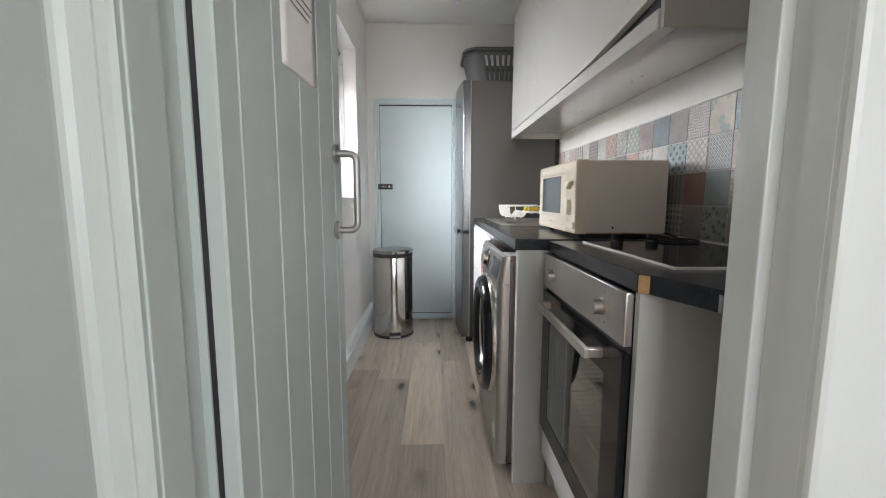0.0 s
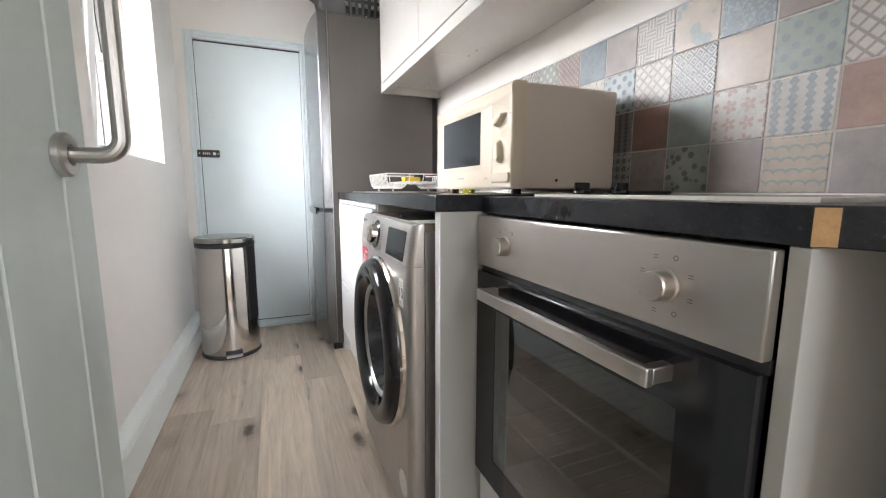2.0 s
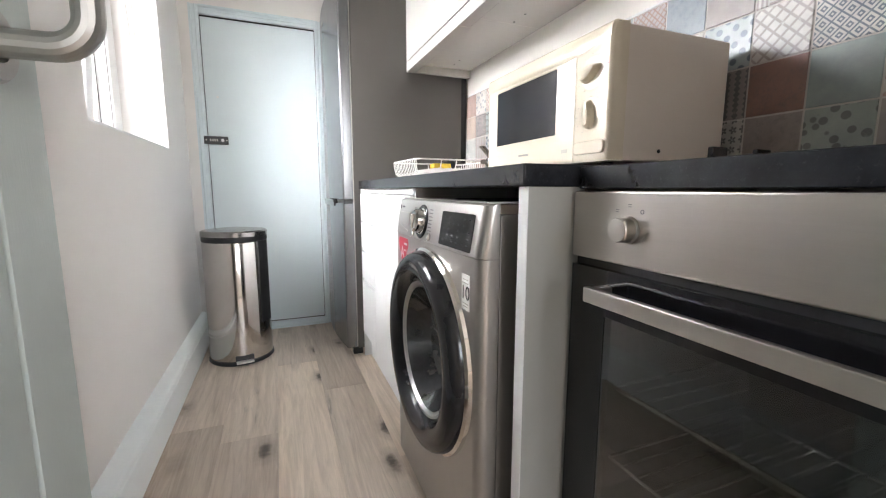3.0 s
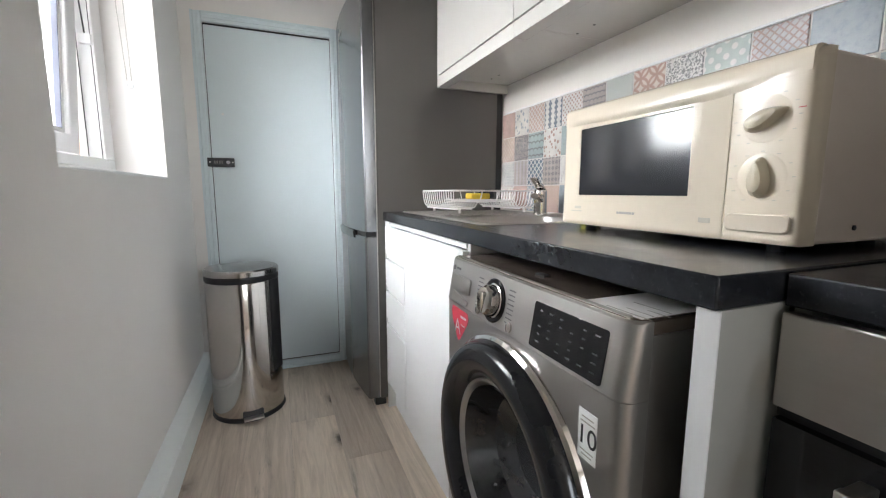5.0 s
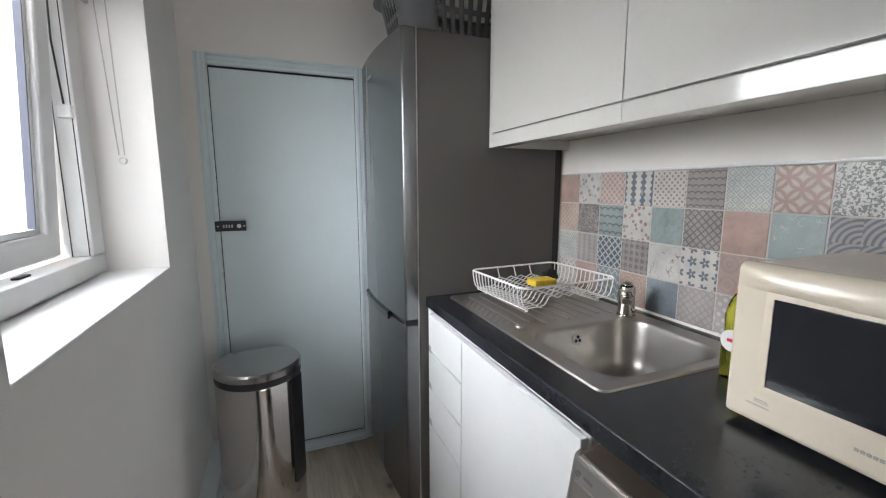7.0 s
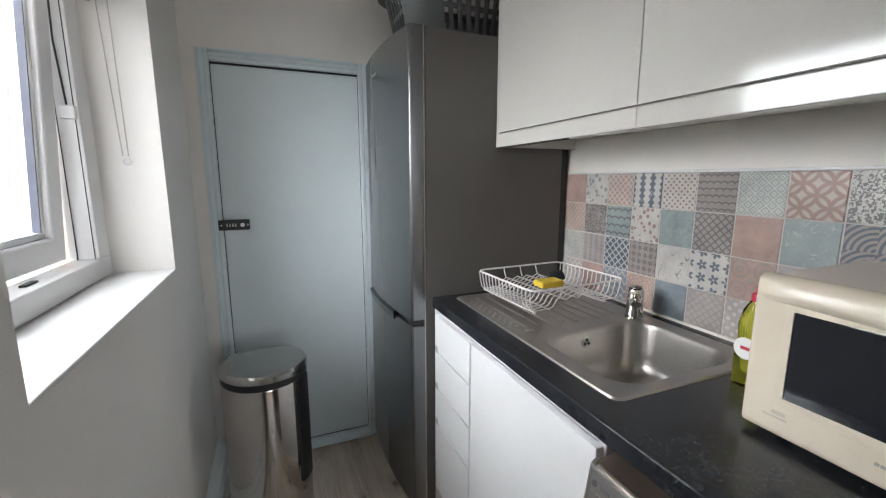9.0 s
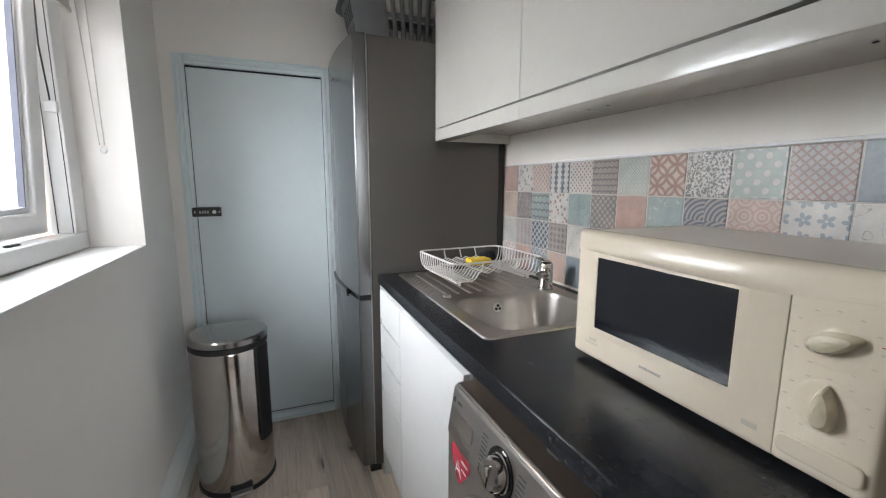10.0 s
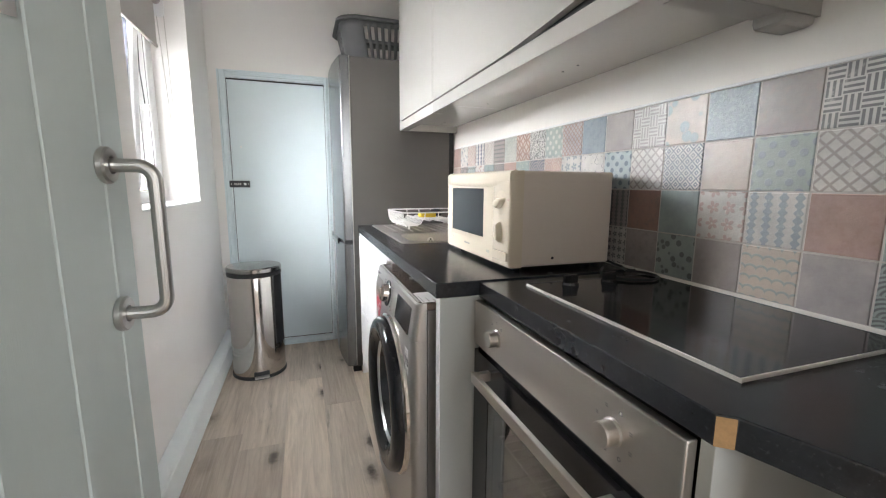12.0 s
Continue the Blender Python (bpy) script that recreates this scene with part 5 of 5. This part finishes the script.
def tile_material(kind, base, motif, k=4.0):
    m, t, b = nodes_of("printed_tile_" + kind)
    c = t.nodes.new("ShaderNodeTexCoord").outputs["Object"]
    sep = t.nodes.new("ShaderNodeSeparateXYZ")
    t.links.new(c, sep.inputs[0])
    u, v = calc(t, "MULTIPLY", sep.outputs[1], k / 0.1135), calc(t, "MULTIPLY", sep.outputs[2], k / 0.1115)
    u, v = calc(t, "ADD", u, 20.0), calc(t, "ADD", v, 20.0)

    def cell(a):
        return calc(t, "SUBTRACT", calc(t, "FRACT", a), 0.5)

    def below(a, edge, soft=0.06):
        n = t.nodes.new("ShaderNodeMapRange")
        n.interpolation_type = "SMOOTHSTEP"
        t.links.new(a, n.inputs[0])
        n.inputs[1].default_value, n.inputs[2].default_value, n.inputs[3].default_value, n.inputs[4].default_value = edge - soft, edge + soft, 1.0, 0.0
        return n.outputs[0]

    def length(a, e):
        return calc(t, "SQRT", calc(t, "ADD", calc(t, "MULTIPLY", a, a), calc(t, "MULTIPLY", e, e)))

    rough = noise_at(t, spot(t, (1, 1, 1), True), 55.0, 5.0, 0.7)
    wide = noise_at(t, spot(t, (1, 1, 1), True), 14.0, 4.0, 0.6)
    p, q = calc(t, "ADD", u, v), calc(t, "SUBTRACT", u, v)
    a, e = cell(u), cell(v)
    if kind == "plain":
        mask = below(rough, 0.42, 0.12)
    elif kind == "dots":
        mask = below(length(cell(p), cell(q)), 0.28)
    elif kind == "lattice":
        mask = calc(t, "MAXIMUM", below(calc(t, "ABSOLUTE", cell(p)), 0.12), below(calc(t, "ABSOLUTE", cell(q)), 0.12))
    elif kind == "diamond":
        s = calc(t, "ADD", calc(t, "ABSOLUTE", a), calc(t, "ABSOLUTE", e))
        mask = below(calc(t, "ABSOLUTE", cell(calc(t, "MULTIPLY", s, 3.0))), 0.22)
    elif kind == "rings":
        mask = below(calc(t, "ABSOLUTE", cell(calc(t, "MULTIPLY", length(a, e), 4.0))), 0.2)
    elif kind == "petals":
        n1, n2 = length(calc(t, "ADD", a, 0.5), e), length(calc(t, "SUBTRACT", a, 0.5), e)
        n3, n4 = length(a, calc(t, "ADD", e, 0.5)), length(a, calc(t, "SUBTRACT", e, 0.5))
        mask = None
        for d in (n1, n2, n3, n4):
            line = below(calc(t, "ABSOLUTE", calc(t, "SUBTRACT", d, 0.5)), 0.07, 0.03)
            mask = line if mask is None else calc(t, "MAXIMUM", mask, line)
    elif kind == "flowers":
        ang = calc(t, "ARCTAN2", e, a)
        r = length(a, e)
        edge = calc(t, "MULTIPLY_ADD", calc(t, "ABSOLUTE", calc(t, "COSINE", calc(t, "MULTIPLY", ang, 2.5))), 0.28, 0.13)
        mask = below(calc(t, "SUBTRACT", r, edge), 0.0, 0.04)
        mask = calc(t, "SUBTRACT", mask, below(r, 0.07, 0.03))
    elif kind == "basket":
        odd = calc(t, "FLOORED_MODULO", calc(t, "ADD", calc(t, "FLOOR", u), calc(t, "FLOOR", v)), 2.0)
        su = below(calc(t, "ABSOLUTE", cell(calc(t, "MULTIPLY", u, 3.0))), 0.25)
        sv = below(calc(t, "ABSOLUTE", cell(calc(t, "MULTIPLY", v, 3.0))), 0.25)
        mask = calc(t, "ADD", calc(t, "MULTIPLY", odd, su), calc(t, "MULTIPLY", calc(t, "SUBTRACT", 1.0, odd), sv))
    elif kind == "stripes":
        wob = calc(t, "MULTIPLY_ADD", calc(t, "SINE", calc(t, "MULTIPLY", v, 12.0)), 0.09, 0.22)
        mask = below(calc(t, "SUBTRACT", calc(t, "ABSOLUTE", a), wob), 0.0, 0.05)
    elif kind == "scales":
        row = calc(t, "MULTIPLY", calc(t, "FLOORED_MODULO", calc(t, "FLOOR", v), 2.0), 0.5)
        d = length(cell(calc(t, "ADD", u, row)), calc(t, "ADD", e, 0.5))
        mask = below(calc(t, "ABSOLUTE", calc(t, "SUBTRACT", d, 0.62)), 0.1, 0.05)
    elif kind == "camo":
        mask = below(noise_at(t, spot(t, (1, 1, 1), True), 170.0, 2.0, 0.5, 0.6), 0.5, 0.03)
    elif kind == "speckle":
        mask = below(noise_at(t, spot(t, (1, 1, 1), True), 160.0, 3.0, 0.6), 0.46, 0.05)
    elif kind == "veins":
        mask = below(calc(t, "ABSOLUTE", calc(t, "SUBTRACT", noise_at(t, spot(t, (1, 1, 1), True), 26.0, 1.5, 0.5, 0.8), 0.5)), 0.010, 0.008)
        mask = calc(t, "MULTIPLY", mask, below(rough, 0.5, 0.1))
    elif kind == "blobs":
        vo = t.nodes.new("ShaderNodeTexVoronoi")
        vo.inputs["Scale"].default_value = k * 9
        t.links.new(c, vo.inputs["Vector"])
        mask = below(vo.outputs["Distance"], 0.36, 0.05)
    elif kind == "arcs":
        mask = below(calc(t, "ABSOLUTE", cell(calc(t, "MULTIPLY", length(calc(t, "ADD", a, 0.5), calc(t, "ADD", e, 0.5)), 5.0))), 0.24)
    else:
        mask = below(calc(t, "ABSOLUTE", calc(t, "ADD", e, calc(t, "MULTIPLY", calc(t, "SINE", calc(t, "MULTIPLY", u, 6.283)), 0.25))), 0.13)
    worn = calc(t, "MULTIPLY", mask, below(rough, 0.66, 0.1))
    amount = 0.35 if kind == "plain" else 0.9
    col = mix(t, calc(t, "MULTIPLY", worn, amount), base, motif)
    col = mix(t, 1.0, col, ramp(t, wide, [(0.25, (0.68, 0.68, 0.68)), (0.75, (1.03, 1.01, 0.99))]), "MULTIPLY")
    t.links.new(col, b.inputs["Base Color"])
    t.links.new(calc(t, "MULTIPLY_ADD", rough, 0.25, 0.2), b.inputs["Roughness"])
    bumped(t, b, calc(t, "MULTIPLY_ADD", mask, 0.22, rough), 0.55, 0.0014)
    return m


# each entry: pattern, ground, motif, repeats; rows run from the fridge towards the doorway, top row first
P = {"T": TAUPE, "B": BLUEG, "R": TERRA, "E": TEAL, "W": WHITE, "N": NAVY, "S": SAND, "D": DARK, "G": GREEN, "L": LILAC, "U": RUST, "K": SKY}
ROWS_OF_TILES = (
    "plain RT 4,blobs WB 5,lattice RW 5,stripes WN 3,dots WU 6,scales TD 6,diamond GW 4,petals SU 2,camo WD 4,dots GW 3,lattice LU 6,plain BN 3,plain TL 3,basket WT 4,blobs SE 3,speckle BK 4,plain TR 4,basket WD 4,flowers SD 2,diamond DW 3,plain BN 3",
    "lattice SR 5,camo TD 4,scales ED 4,blobs WU 6,plain EN 4,lattice TD 5,plain RU 4,veins EW 3,arcs TN 2,rings RS 3,flowers WB 3,veins WD 3,dots KN 3,lattice WT 4,diamond WN 4,plain SR 4,dots GB 3,lattice WT 4,diamond BW 3,scales GW 3,plain TL 3",
    "diamond WE 4,stripes LT 4,lattice NW 4,flowers TD 5,veins WD 3,flowers WN 3,rings RT 2,plain LT 3,scales GW 3,dots WB 4,lattice SR 4,plain EN 4,stripes TD 5,plain UD 3,plain EG 4,flowers WR 3,stripes WB 4,plain RU 4,plain GE 4,rings SD 3,lattice WD 4",
    "dots WR 4,plain RT 3,waves BW 4,rings RS 3,plain BN 3,lattice LT 5,dots LW 4,flowers WD 3,plain TL 3,diamond WN 3,plain SR 3,scales EW 3,flowers WD 5,plain TD 3,blobs GD 5,plain TL 3,scales SE 5,plain LT 3,arcs GD 3,diamond WB 3,plain RU 3")
TW, TH, TY, TZ = 0.1135, 0.1115, 3.135, 1.360
tile_mesh = {}
for r, line in enumerate(ROWS_OF_TILES):
    for i, entry in enumerate(line.split(",")):
        y1 = TY - i * TW
        y0 = max(y1 - TW, 0.838)
        if y1 - y0 < 0.02:
            continue
        word = entry.split()
        key = (entry, round(y1 - y0, 3))
        if key not in tile_mesh:
            w, h = (y1 - y0) / 2 - 0.0014, TH / 2 - 0.0014
            bm = loft([[(0, -w, -h), (0, w, -h), (0, w, h), (0, -w, h)], [(-0.0070, -w, -h), (-0.0070, w, -h), (-0.0070, w, h), (-0.0070, -w, h)],
                       [(-0.0088, -w + 0.0014, -h + 0.0014), (-0.0088, w - 0.0014, -h + 0.0014), (-0.0088, w - 0.0014, h - 0.0014), (-0.0088, -w + 0.0014, h - 0.0014)]])
            tile_mesh[key] = finish("tile", bm, tile_material(word[0], P[word[1][0]], P[word[1][1]], float(word[2])), 0)
        ob = new("tile", tile_mesh[key])
        ob.parent = wall_right
        ob.location = (RIGHT - 0.001, (y0 + y1) / 2, TZ - (r + 0.5) * TH)
GROUT = surface("pale_grout", (0.53, 0.49, 0.455), 0.85, var=0.06, scale=30)
g = part("grout", box(RIGHT - 0.0082, RIGHT + 0.002, 0.838, TY, TZ - 4 * TH, TZ), GROUT, wall_right)
part("tile_trim", box(RIGHT - 0.0105, RIGHT + 0.002, 0.838, TY, TZ + 0.0005, TZ + 0.0075, 0.002), WHITE_UPVC, wall_right, "white tile edging strip")

# ---- floor boards ----
BW, GAP = 0.186, 0.0002
board_mesh = {}
rng = random.Random(4)
x, col = 0.110 - 8 * BW, 0
while x < 1.9:
    y = -2.3 + rng.uniform(-1.1, 0.0)
    if col == 8:
        y = 3.13 - 5 * 1.26
    elif col == 9:
        y = 2.79 - 4 * 1.26
    while y < END + 0.1:
        a, c = max(y, -2.3), min(y + 1.26, END + 0.1)
        xa, xc = max(x, -1.3), min(x + BW, 1.9)
        if c - a > 0.05 and xc - xa > 0.01:
            key = (round(c - a, 2), round(xc - xa, 3))
            if key not in board_mesh:
                w, l, e = (xc - xa) / 2 - GAP, (c - a) / 2 - GAP, 0.0007
                bm = loft([[(-w, -l, -0.012), (w, -l, -0.012), (w, l, -0.012), (-w, l, -0.012)], [(-w, -l, -e), (w, -l, -e), (w, l, -e), (-w, l, -e)],
                           [(-w + e, -l + e, 0), (w - e, -l + e, 0), (w - e, l - e, 0), (-w + e, l - e, 0)]])
                board_mesh[key] = finish("plank", bm, PLANK, 0)
            ob = new("plank", board_mesh[key])
            ob.parent = floor
            ob.location = ((xa + xc) / 2, (a + c) / 2, 0)
        y += 1.26
    x, col = x + BW, col + 1
